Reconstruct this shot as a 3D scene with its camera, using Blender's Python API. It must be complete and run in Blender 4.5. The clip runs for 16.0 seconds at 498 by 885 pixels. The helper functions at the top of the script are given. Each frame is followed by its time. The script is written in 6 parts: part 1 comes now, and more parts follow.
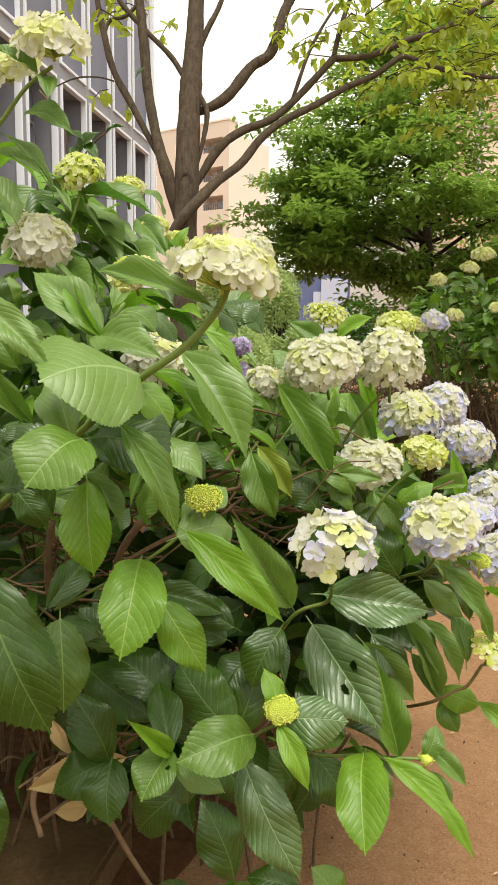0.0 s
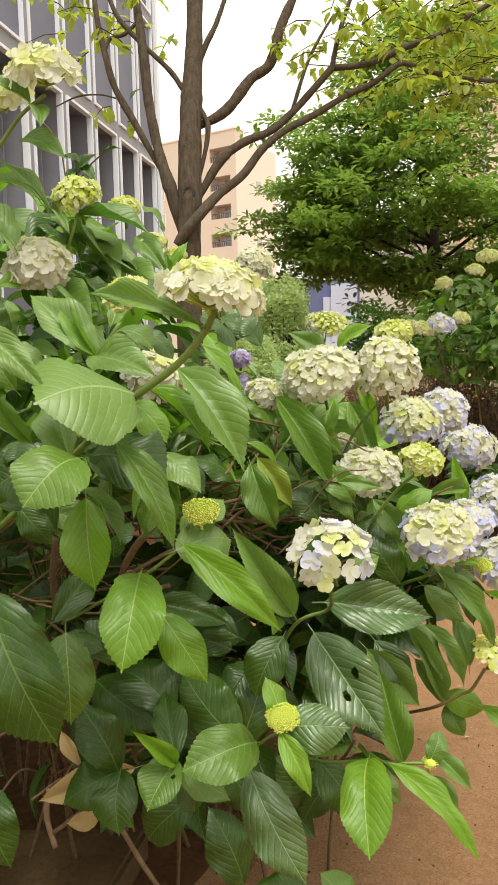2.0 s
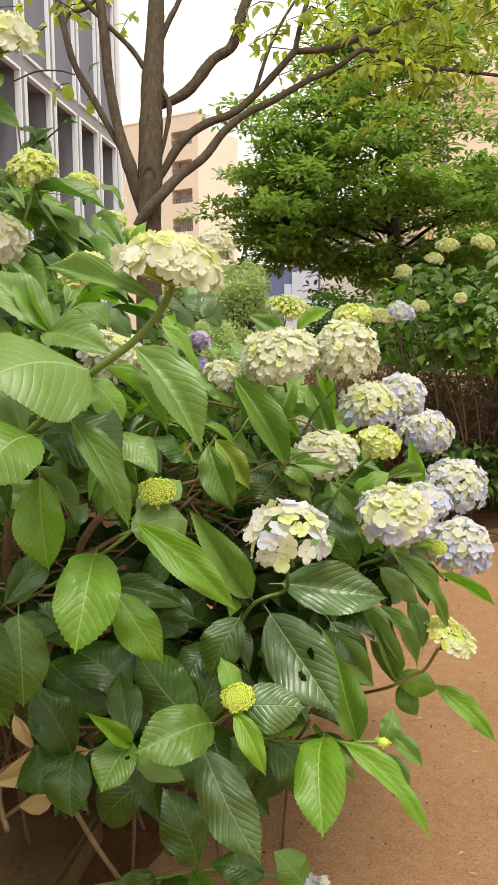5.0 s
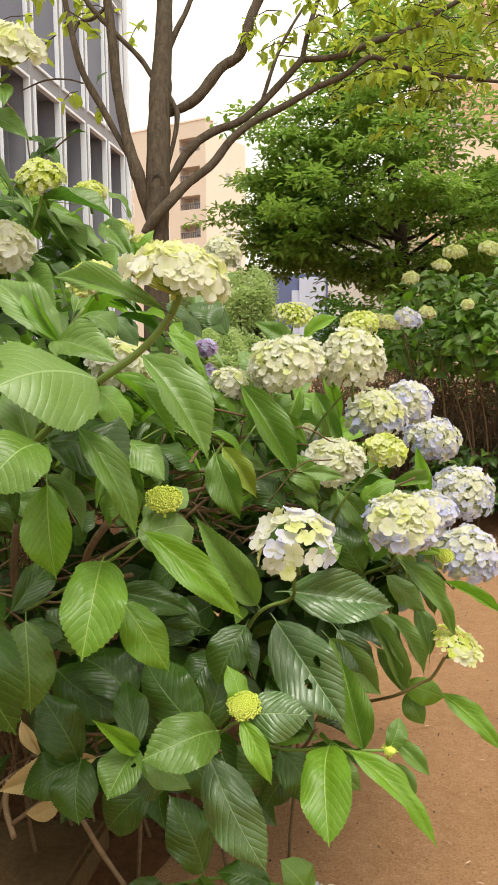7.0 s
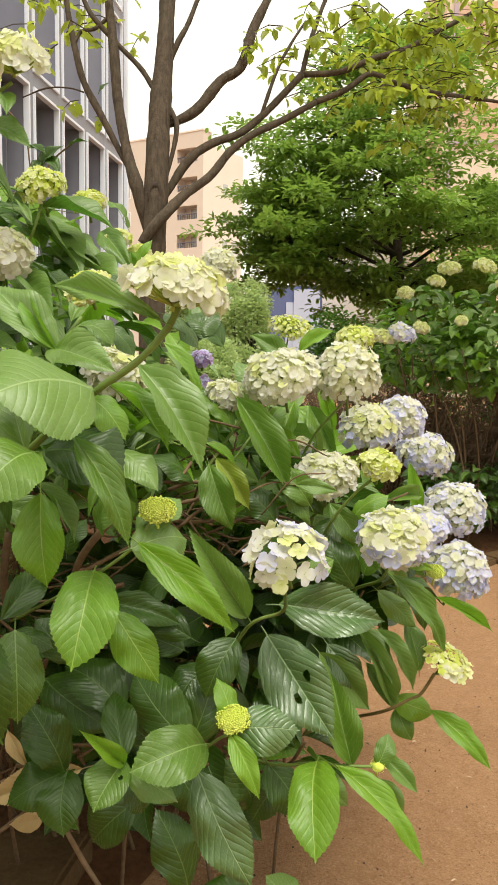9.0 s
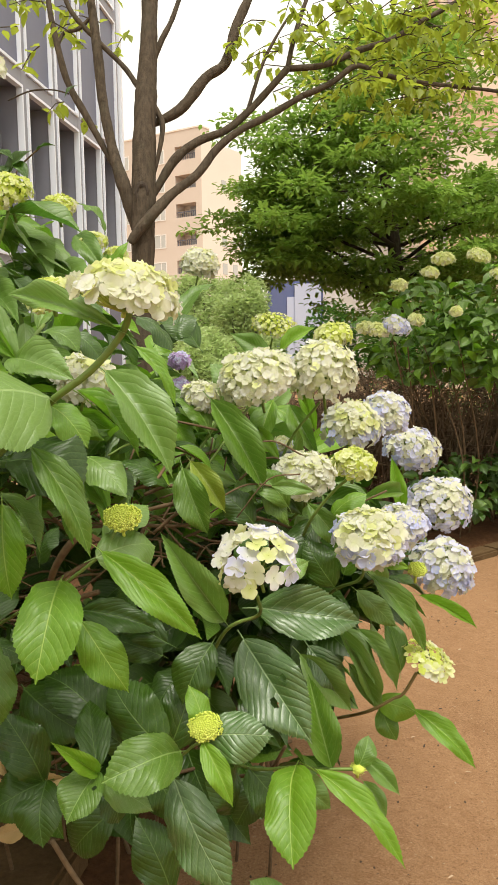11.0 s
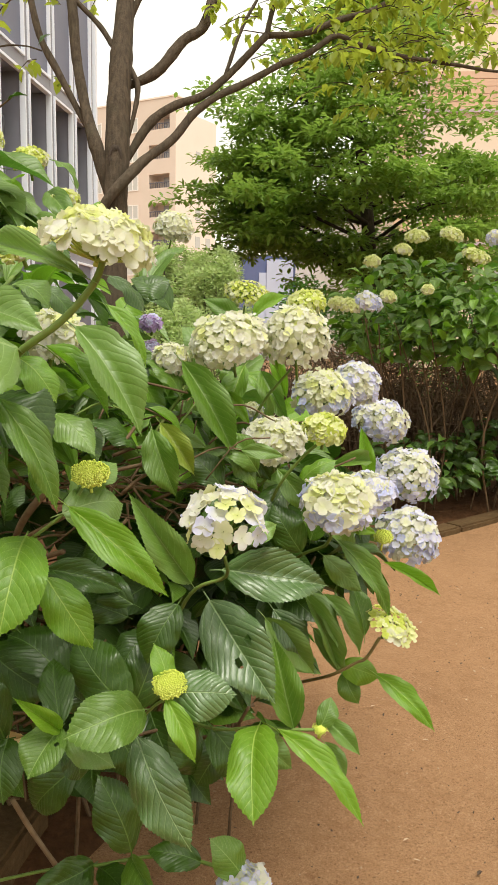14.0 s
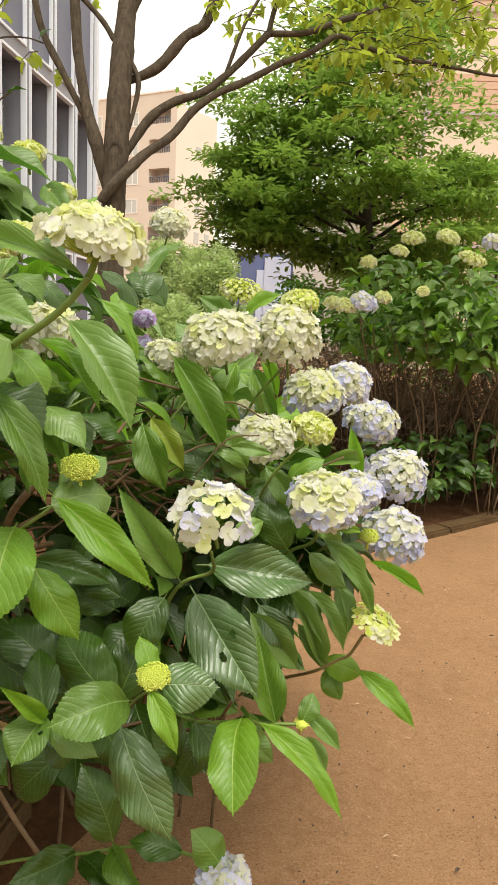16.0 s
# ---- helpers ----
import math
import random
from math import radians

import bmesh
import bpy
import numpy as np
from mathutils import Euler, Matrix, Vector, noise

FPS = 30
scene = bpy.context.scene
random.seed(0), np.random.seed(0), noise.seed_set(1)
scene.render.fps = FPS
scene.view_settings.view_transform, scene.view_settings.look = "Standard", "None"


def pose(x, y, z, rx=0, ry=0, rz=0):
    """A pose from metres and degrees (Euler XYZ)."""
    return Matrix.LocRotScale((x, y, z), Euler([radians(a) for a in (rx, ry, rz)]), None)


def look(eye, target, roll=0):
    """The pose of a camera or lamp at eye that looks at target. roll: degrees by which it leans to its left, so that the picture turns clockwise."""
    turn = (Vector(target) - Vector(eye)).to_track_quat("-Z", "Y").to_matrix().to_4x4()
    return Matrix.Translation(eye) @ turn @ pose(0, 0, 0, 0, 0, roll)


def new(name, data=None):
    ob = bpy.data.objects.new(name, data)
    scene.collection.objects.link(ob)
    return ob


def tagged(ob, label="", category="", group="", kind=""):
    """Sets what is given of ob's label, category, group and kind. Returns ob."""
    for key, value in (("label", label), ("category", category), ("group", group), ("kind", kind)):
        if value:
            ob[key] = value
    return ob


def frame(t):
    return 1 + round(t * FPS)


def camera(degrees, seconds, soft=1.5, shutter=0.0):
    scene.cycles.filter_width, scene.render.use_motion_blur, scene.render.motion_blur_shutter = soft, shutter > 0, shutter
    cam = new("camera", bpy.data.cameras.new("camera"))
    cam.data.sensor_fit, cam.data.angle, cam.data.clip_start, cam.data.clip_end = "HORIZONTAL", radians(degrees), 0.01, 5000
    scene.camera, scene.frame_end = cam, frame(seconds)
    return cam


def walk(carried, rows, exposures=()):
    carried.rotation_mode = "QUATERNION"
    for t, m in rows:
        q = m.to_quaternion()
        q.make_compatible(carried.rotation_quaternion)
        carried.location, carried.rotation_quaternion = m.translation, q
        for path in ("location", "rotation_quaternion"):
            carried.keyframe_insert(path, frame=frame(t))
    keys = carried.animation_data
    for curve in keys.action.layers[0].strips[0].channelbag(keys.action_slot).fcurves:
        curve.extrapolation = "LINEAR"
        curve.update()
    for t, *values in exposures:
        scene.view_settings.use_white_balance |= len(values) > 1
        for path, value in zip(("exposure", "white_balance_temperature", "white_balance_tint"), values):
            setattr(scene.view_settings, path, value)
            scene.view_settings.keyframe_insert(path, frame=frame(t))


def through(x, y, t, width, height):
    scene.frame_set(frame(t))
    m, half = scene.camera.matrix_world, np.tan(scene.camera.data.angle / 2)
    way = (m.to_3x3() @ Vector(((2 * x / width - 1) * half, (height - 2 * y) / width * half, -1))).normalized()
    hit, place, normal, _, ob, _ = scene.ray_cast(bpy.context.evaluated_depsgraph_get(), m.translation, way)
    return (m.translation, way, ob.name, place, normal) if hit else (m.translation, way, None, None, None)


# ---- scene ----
cam = camera(35.7, 16.0)
PATH = [
    (0, (0.042, 0.216, 1.36), (0.039, 2.199, 1.1), 0.5),
    (0.5, (0.038, 0.217, 1.365), (0.026, 2.199, 1.1), 0.6),
    (1, (0.037, 0.215, 1.36), (0.009, 2.198, 1.101), 0.5),
    (1.5, (0.057, 0.209, 1.361), (0.006, 2.193, 1.114), -0.8),
    (2, (0.071, 0.194, 1.372), (0.03, 2.179, 1.13), -1.2),
    (2.5, (0.057, 0.19, 1.373), (0.066, 2.174, 1.119), -0.1),
    (3, (0.063, 0.195, 1.366), (0.109, 2.176, 1.095), 0.1),
    (3.5, (0.074, 0.2, 1.359), (0.138, 2.178, 1.072), -0.3),
    (6, (0.074, 0.199, 1.364), (0.131, 2.18, 1.097), -0.3),
    (6.5, (0.076, 0.197, 1.365), (0.124, 2.179, 1.101), -0.3),
    (7, (0.075, 0.197, 1.365), (0.119, 2.18, 1.103), -0.3),
    (7.5, (0.078, 0.196, 1.367), (0.121, 2.179, 1.112), -0.1),
    (8, (0.071, 0.186, 1.373), (0.116, 2.171, 1.13), 0.7),
    (8.5, (0.07, 0.192, 1.368), (0.128, 2.178, 1.133), 1.2),
    (9, (0.07, 0.197, 1.368), (0.136, 2.182, 1.133), 1.0),
    (9.2, (0.067, 0.197, 1.372), (0.138, 2.182, 1.14), 1.0),
    (11.5, (0.139, 0.213, 1.378), (0.184, 2.196, 1.122), -0.9),
    (12, (0.139, 0.214, 1.377), (0.193, 2.196, 1.109), -0.0),
    (12.5, (0.133, 0.199, 1.364), (0.211, 2.178, 1.087), -0.3),
    (13, (0.134, 0.21, 1.359), (0.24, 2.187, 1.076), -0.5),
    (13.5, (0.126, 0.216, 1.356), (0.247, 2.19, 1.063), 0.3),
    (14, (0.126, 0.214, 1.353), (0.258, 2.186, 1.047), 1.1),
    (14.5, (0.127, 0.207, 1.352), (0.265, 2.178, 1.038), 1.8),
    (15, (0.122, 0.207, 1.355), (0.258, 2.178, 1.043), 2.6),
    (15.5, (0.13, 0.203, 1.355), (0.269, 2.174, 1.044), 2.7),
    (16, (0.133, 0.198, 1.356), (0.281, 2.168, 1.043), 2.5),
]
walk(cam, [(t, look(eye, target, roll)) for t, eye, target, roll in PATH])

# ---- world, sun and exposure ----
world = bpy.data.worlds.new("overcast_sky")
scene.world = world
world.use_nodes = True
wn, wl = world.node_tree.nodes, world.node_tree.links
sky = wn.new("ShaderNodeTexSky")
sky.sky_type, sky.sun_disc = "NISHITA", False
sky.sun_elevation, sky.sun_rotation = radians(67), radians(162)
sky.air_density, sky.dust_density, sky.ozone_density = 1.0, 6.0, 1.0
cloud = wn.new("ShaderNodeMix")
cloud.data_type = "RGBA"
cloud.inputs["Factor"].default_value = 0.985
cloud.inputs["B"].default_value = (9.95, 9.45, 8.2, 1)
wl.new(sky.outputs["Color"], cloud.inputs["A"])
wl.new(cloud.outputs["Result"], wn["Background"].inputs["Color"])
wn["Background"].inputs["Strength"].default_value = 0.1

sun_data = bpy.data.lights.new("sun", "SUN")
sun_data.energy, sun_data.angle, sun_data.color = 2.8, radians(28), (1.0, 0.95, 0.84)
sun = new("sun", sun_data)
sun.matrix_world = look((0.9, -1.3, 8), (0, 1.5, 1))
scene.view_settings.exposure = 0.44


# ---- materials ----
class Nodes:
    """A small node builder on one material."""

    def __init__(self, name):
        self.mat = bpy.data.materials.new(name)
        self.mat.use_nodes = True
        self.tree = self.mat.node_tree
        self.bsdf = self.tree.nodes["Principled BSDF"]
        self.out = self.tree.nodes["Material Output"]

    def node(self, kind, **inputs):
        n = self.tree.nodes.new(kind)
        for key, value in inputs.items():
            self.put(n.inputs[key.replace("_", " ")], value)
        return n

    def put(self, socket, value):
        if isinstance(value, bpy.types.NodeSocket):
            self.tree.links.new(value, socket)
        else:
            socket.default_value = value

    def math(self, op, a, b=0.0, c=0.0):
        n = self.tree.nodes.new("ShaderNodeMath")
        n.operation = op
        for i, v in enumerate((a, b, c)):
            self.put(n.inputs[i], v)
        return n.outputs[0]

    def mix(self, fac, a, b):
        n = self.tree.nodes.new("ShaderNodeMix")
        n.data_type = "RGBA"
        self.put(n.inputs["Factor"], fac)
        self.put(n.inputs["A"], (*a, 1) if isinstance(a, tuple) else a)
        self.put(n.inputs["B"], (*b, 1) if isinstance(b, tuple) else b)
        return n.outputs["Result"]

    def coords(self, which="Object"):
        return self.tree.nodes.new("ShaderNodeTexCoord").outputs[which]

    def noise(self, scale, detail=4.0, rough=0.55, vector=None):
        n = self.node("ShaderNodeTexNoise", Scale=scale, Detail=detail, Roughness=rough)
        self.put(n.inputs["Vector"], vector or self.coords())
        return n.outputs["Fac"]

    def span(self, value, low, high, to_low=0.0, to_high=1.0):
        n = self.tree.nodes.new("ShaderNodeMapRange")
        for i, v in enumerate((value, low, high, to_low, to_high)):
            self.put(n.inputs[i], v)
        return n.outputs[0]

    def bump(self, height, strength=0.3, distance=0.01):
        n = self.node("ShaderNodeBump", Strength=strength, Distance=distance, Height=height)
        self.put(self.bsdf.inputs["Normal"], n.outputs[0])
        return n.outputs[0]

    def done(self, colour=None, rough=None, metal=0.0, spec=None):
        if colour is not None:
            self.put(self.bsdf.inputs["Base Color"], (*colour, 1) if isinstance(colour, tuple) else colour)
        if rough is not None:
            self.put(self.bsdf.inputs["Roughness"], rough)
        if spec is not None:
            self.put(self.bsdf.inputs["Specular IOR Level"], spec)
        self.bsdf.inputs["Metallic"].default_value = metal
        return self.mat

    def thin(self, colour, share):
        """Lets a share of the light through, as a leaf or petal does."""
        t = self.node("ShaderNodeBsdfTranslucent", Color=colour)
        m = self.node("ShaderNodeMixShader", Fac=share)
        self.tree.links.new(self.bsdf.outputs[0], m.inputs[1])
        self.tree.links.new(t.outputs[0], m.inputs[2])
        self.tree.links.new(m.outputs[0], self.out.inputs["Surface"])


def leaf_material(name, low, high, vein, through_colour, rough=0.42, share=0.22, veins=9.5, spec=0.65, relief=1.0):
    n = Nodes(name)
    uv = n.node("ShaderNodeSeparateXYZ", Vector=n.coords("UV"))
    across = n.math("SUBTRACT", uv.outputs[0], 0.5)
    side = n.math("ABSOLUTE", across)
    rib = n.span(side, n.span(uv.outputs[1], 0.0, 1.0, 0.010, 0.002), n.span(uv.outputs[1], 0.0, 1.0, 0.020, 0.009), 1.0, 0.0)
    rise = n.math("ADD", n.math("MULTIPLY", side, 5.2), n.math("MULTIPLY", n.math("MULTIPLY", side, side), 6.0))
    wander = n.math("MULTIPLY", n.math("SUBTRACT", n.noise(3.0, 2.0, 0.5, n.coords("UV")), 0.5), 0.45)
    stagger = n.math("MULTIPLY", n.math("GREATER_THAN", across, 0.0), 0.35)
    run = n.math("ADD", n.math("SUBTRACT", n.math("MULTIPLY", uv.outputs[1], veins), rise), n.math("ADD", wander, stagger))
    phase = n.math("FRACT", run)
    ridge = n.math("ABSOLUTE", n.math("SUBTRACT", phase, 0.5))
    lateral = n.span(ridge, 0.458, 0.494, 0.0, 1.0)
    fine = n.noise(30.0, 3.0, 0.55, n.coords("UV"))
    net = n.math("MAXIMUM", n.math("MULTIPLY", rib, 0.86), n.math("MULTIPLY", lateral, n.span(side, 0.05, 0.47, 0.80, 0.34)))
    random_value = n.node("ShaderNodeObjectInfo").outputs["Random"]
    tone = n.math("ADD", n.math("MULTIPLY", random_value, 0.55), n.math("MULTIPLY", n.noise(4.0, 6.0, 0.7, n.coords("UV")), 0.45))
    colour = n.mix(tone, low, high)
    colour = n.mix(net, colour, vein)
    # small cross veins that link the side veins like rungs
    rungs = n.node("ShaderNodeCombineXYZ", X=n.math("MULTIPLY", side, 26.0), Y=n.math("MULTIPLY", run, 1.6))
    cells = n.node("ShaderNodeTexVoronoi", Scale=1.0)
    cells.feature = "DISTANCE_TO_EDGE"
    n.put(cells.inputs["Vector"], rungs.outputs[0])
    mesh_vein = n.span(cells.outputs["Distance"], 0.0, 0.10, 1.0, 0.0)
    colour = n.mix(n.math("MULTIPLY", mesh_vein, 0.20), colour, vein)
    blotch = n.span(n.noise(3.2, 5.0, 0.7, n.coords("UV")), 0.60, 0.78, 0.0, 0.28)
    colour = n.mix(blotch, colour, (high[0] * 1.5, high[1] * 1.1, high[2]))
    speck = n.span(n.noise(21.0, 2.0, 0.5, n.coords("UV")), 0.735, 0.76, 0.0, 0.5)
    colour = n.mix(speck, colour, (0.16, 0.13, 0.04))
    pillow = n.math("SUBTRACT", 1.0, n.math("POWER", n.math("MULTIPLY", ridge, 2.0), 2.6))
    quilt = n.math("ADD", n.math("ADD", n.math("MULTIPLY", pillow, 0.42), n.math("MULTIPLY", rib, -0.5)), n.math("MULTIPLY", fine, 0.10))
    n.bump(n.math("SUBTRACT", quilt, n.math("MULTIPLY", mesh_vein, 0.045)), 0.36 * relief, 0.0034)
    n.done(colour, n.span(n.noise(6.0, 3.0, 0.6, n.coords("UV")), 0.3, 0.7, rough - 0.03, rough + 0.10), spec=spec)
    n.thin((*through_colour, 1), share)
    return n.mat


LEAF = {
    "b": leaf_material("leaf_bright", (0.085, 0.208, 0.006), (0.165, 0.315, 0.011), (0.36, 0.50, 0.10), (0.25, 0.54, 0.03), share=0.30),
    "m": leaf_material("leaf_green", (0.053, 0.126, 0.004), (0.104, 0.198, 0.008), (0.25, 0.38, 0.10), (0.14, 0.36, 0.04), spec=0.7),
    # old leaves, and leaves deep or low in the bush darkened for shade
    "d": leaf_material("leaf_old_shaded", (0.018, 0.052, 0.002), (0.038, 0.092, 0.003), (0.11, 0.20, 0.04), (0.06, 0.18, 0.01), rough=0.34, share=0.14, spec=0.55),
    "p": leaf_material("leaf_pale", (0.088, 0.180, 0.020), (0.136, 0.244, 0.034), (0.26, 0.38, 0.12), (0.20, 0.40, 0.05), rough=0.44, spec=0.85),
    "y": leaf_material("leaf_yellowing", (0.12, 0.21, 0.015), (0.24, 0.29, 0.025), (0.36, 0.42, 0.10), (0.36, 0.42, 0.04)),
    "t": leaf_material("leaf_dry", (0.46, 0.33, 0.14), (0.60, 0.45, 0.22), (0.55, 0.42, 0.22), (0.45, 0.32, 0.12), rough=0.7, share=0.2),
}
LEAF["g"] = leaf_material("leaf_glossy", (0.036, 0.088, 0.018), (0.064, 0.136, 0.028), (0.25, 0.35, 0.16), (0.08, 0.20, 0.02), rough=0.33, share=0.12, spec=1.0, relief=1.7)
LEAF["h"], LEAF["o"] = LEAF["g"], LEAF["m"]


def petal_material(name, low, high, centre, through=(0.97, 1.0, 0.66)):
    n = Nodes(name)
    random_value = n.node("ShaderNodeObjectInfo").outputs["Random"]
    uv = n.node("ShaderNodeSeparateXYZ", Vector=n.coords("UV"))
    colour = n.mix(random_value, low, high)
    colour = n.mix(n.span(uv.outputs[1], 0.0, 0.7, 0.85, 0.0), colour, centre)
    streak = n.noise(30.0, 3.0, 0.6, n.coords("UV"))
    n.bump(streak, 0.25, 0.002)
    n.done(colour, 0.6, spec=0.3)
    n.thin((*[0.5 * (a + b) * c for a, b, c in zip(low, high, through)], 1), 0.5)
    return n.mat


PETAL = {
    "cream": petal_material("sepal_cream", (0.73, 0.73, 0.61), (0.78, 0.77, 0.70), (0.69, 0.73, 0.42)),
    "white": petal_material("sepal_white", (0.74, 0.73, 0.71), (0.79, 0.78, 0.80), (0.78, 0.81, 0.58)),
    "lilac": petal_material("sepal_lilac", (0.63, 0.64, 0.90), (0.76, 0.76, 0.91), (0.78, 0.79, 0.66), (1, 1, 1)),
    "blue": petal_material("sepal_blue", (0.50, 0.55, 0.88), (0.64, 0.68, 0.90), (0.74, 0.76, 0.74), (1, 1, 1)),
    "green": petal_material("sepal_green", (0.60, 0.67, 0.13), (0.73, 0.77, 0.27), (0.48, 0.57, 0.08)),
    "young": petal_material("sepal_young", (0.74, 0.77, 0.40), (0.82, 0.83, 0.55), (0.60, 0.67, 0.20)),
    "purple": petal_material("sepal_purple", (0.57, 0.40, 0.84), (0.70, 0.54, 0.92), (0.60, 0.52, 0.62)),
}


def plain_material(name, low, high, scale, rough=0.8, bump=0.3, distance=0.01, spec=0.3, second=None):
    n = Nodes(name)
    a, b = n.noise(scale, 6.0, 0.6), n.noise(scale * 0.13, 3.0, 0.5)
    colour = n.mix(n.span(n.math("ADD", n.math("MULTIPLY", a, 0.6), n.math("MULTIPLY", b, 0.4)), 0.3, 0.7), low, high)
    if second:
        colour = n.mix(n.span(n.noise(scale * 0.4, 5.0, 0.65), 0.55, 0.7, 0.0, 0.7), colour, second)
    n.bump(a, bump, distance)
    return n.done(colour, rough, spec=spec)


def bark_material(name, low, high, moss):
    n = Nodes(name)
    m = n.node("ShaderNodeMapping", Vector=n.coords())
    m.inputs["Scale"].default_value = (1, 1, 0.22)
    a = n.noise(60.0, 7.0, 0.65, m.outputs[0])
    b = n.noise(5.0, 4.0, 0.6)
    colour = n.mix(n.span(a, 0.32, 0.68), low, high)
    colour = n.mix(n.span(b, 0.52, 0.72, 0.0, 0.6), colour, moss)
    n.bump(n.math("ADD", n.math("MULTIPLY", a, 0.6), n.noise(22.0, 5.0, 0.7)), 0.8, 0.014)
    return n.done(colour, 0.85, spec=0.2)


GREEN_STEM = plain_material("green_stem", (0.10, 0.17, 0.03), (0.18, 0.26, 0.06), 60, 0.5, 0.2, 0.002, second=(0.16, 0.12, 0.05))
BROWN_STEM = plain_material("brown_stem", (0.070, 0.042, 0.022), (0.175, 0.115, 0.062), 80, 0.8, 0.5, 0.003)
REDDISH_STEM = plain_material("reddish_stem", (0.12, 0.10, 0.035), (0.20, 0.15, 0.06), 60, 0.5, 0.2, 0.002, second=(0.15, 0.08, 0.04))
STALK = plain_material("flower_stalk", (0.30, 0.36, 0.07), (0.42, 0.48, 0.12), 80, 0.55, 0.2, 0.002)
DRY_STICK = plain_material("dry_stick", (0.14, 0.095, 0.055), (0.25, 0.18, 0.11), 70, 0.8, 0.4, 0.003)
HEDGE_TWIG = plain_material("hedge_twig", (0.075, 0.048, 0.028), (0.19, 0.13, 0.08), 40, 0.85, 0.4, 0.003)
BUD = plain_material("flower_bud", (0.50, 0.60, 0.06), (0.66, 0.72, 0.17), 120, 0.6, 0.2, 0.001)
BARK = bark_material("tree_bark", (0.046, 0.035, 0.024), (0.105, 0.080, 0.056), (0.070, 0.064, 0.042))
DARK_BARK = bark_material("dark_bark", (0.035, 0.026, 0.020), (0.085, 0.065, 0.050), (0.06, 0.06, 0.035))
CONCRETE = plain_material("kerb_concrete", (0.066, 0.040, 0.018), (0.125, 0.078, 0.037), 70, 0.95, 0.8, 0.006, spec=0.1, second=(0.14, 0.095, 0.05))
# soil tone also carries the shade under both bushes
SHADED_SOIL = plain_material("shaded_bed_soil", (0.045, 0.020, 0.009), (0.120, 0.058, 0.026), 38, 0.95, 0.8, 0.02, spec=0.1)
LITTER = plain_material("leaf_litter", (0.28, 0.18, 0.10), (0.54, 0.40, 0.27), 12, 0.85, 0.4, 0.003)
GRIT = plain_material("grit", (0.20, 0.105, 0.050), (0.46, 0.28, 0.15), 60, 0.95, 0.3, 0.002, spec=0.1)
DARK_LITTER = plain_material("dark_litter", (0.03, 0.02, 0.014), (0.09, 0.06, 0.04), 12, 0.85, 0.4, 0.003)
PANEL = plain_material("grey_panel", (0.135, 0.145, 0.205), (0.175, 0.185, 0.26), 0.9, 0.5, 0.05, 0.01)
RECESS = plain_material("window_recess", (0.085, 0.09, 0.12), (0.13, 0.135, 0.175), 0.8, 0.45, 0.05, 0.01)
WHITE_FRAME = plain_material("white_frame", (0.75, 0.79, 0.89), (0.81, 0.85, 0.93), 2.0, 0.5, 0.05, 0.005)
GREY_FRAME = plain_material("grey_frame", (0.24, 0.245, 0.29), (0.31, 0.315, 0.36), 2.0, 0.5, 0.05, 0.005)
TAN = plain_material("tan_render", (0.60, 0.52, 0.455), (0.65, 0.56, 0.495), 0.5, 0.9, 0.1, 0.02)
TAN_LIT = plain_material("tan_lit", (0.75, 0.66, 0.59), (0.79, 0.70, 0.63), 0.5, 0.9, 0.1, 0.02)
SALMON = plain_material("salmon_tile", (0.60, 0.40, 0.29), (0.67, 0.46, 0.34), 1.2, 0.8, 0.1, 0.02)
CREAM_WALL = plain_material("cream_wall", (0.70, 0.58, 0.46), (0.78, 0.66, 0.55), 0.8, 0.9, 0.1, 0.02)
MAUVE = plain_material("mauve_trim", (0.46, 0.36, 0.42), (0.54, 0.44, 0.50), 1.0, 0.8, 0.1, 0.01)
HOARDING_BLUE = plain_material("hoarding_blue", (0.11, 0.14, 0.29), (0.15, 0.18, 0.34), 1.0, 0.5, 0.05, 0.01)
HOARDING_PALE = plain_material("hoarding_pale", (0.50, 0.56, 0.74), (0.57, 0.62, 0.79), 1.0, 0.5, 0.05, 0.01)
OFF_WHITE = plain_material("off_white_wall", (0.70, 0.68, 0.66), (0.80, 0.78, 0.76), 1.0, 0.8, 0.05, 0.01)


def glass_material():
    n = Nodes("window_glass")
    return n.done(n.mix(n.noise(0.6), (0.22, 0.22, 0.22), (0.42, 0.42, 0.42)), 0.15, spec=0.6)


GLASS = glass_material()
PALE_GLASS = plain_material("pale_glass", (0.42, 0.43, 0.42), (0.55, 0.55, 0.53), 0.8, 0.25, 0.02, 0.01, spec=0.6)


def tree_leaf_material(name, low, high, lit, share=0.3, rough=0.45):
    n = Nodes(name)
    island = n.node("ShaderNodeNewGeometry").outputs["Random Per Island"]
    patch = n.noise(1.3, 2.0, 0.5)
    tone = n.math("ADD", n.math("MULTIPLY", island, 0.6), n.math("MULTIPLY", patch, 0.4))
    n.done(n.mix(tone, low, high), rough, spec=0.4)
    n.thin((*lit, 1), share)
    return n.mat


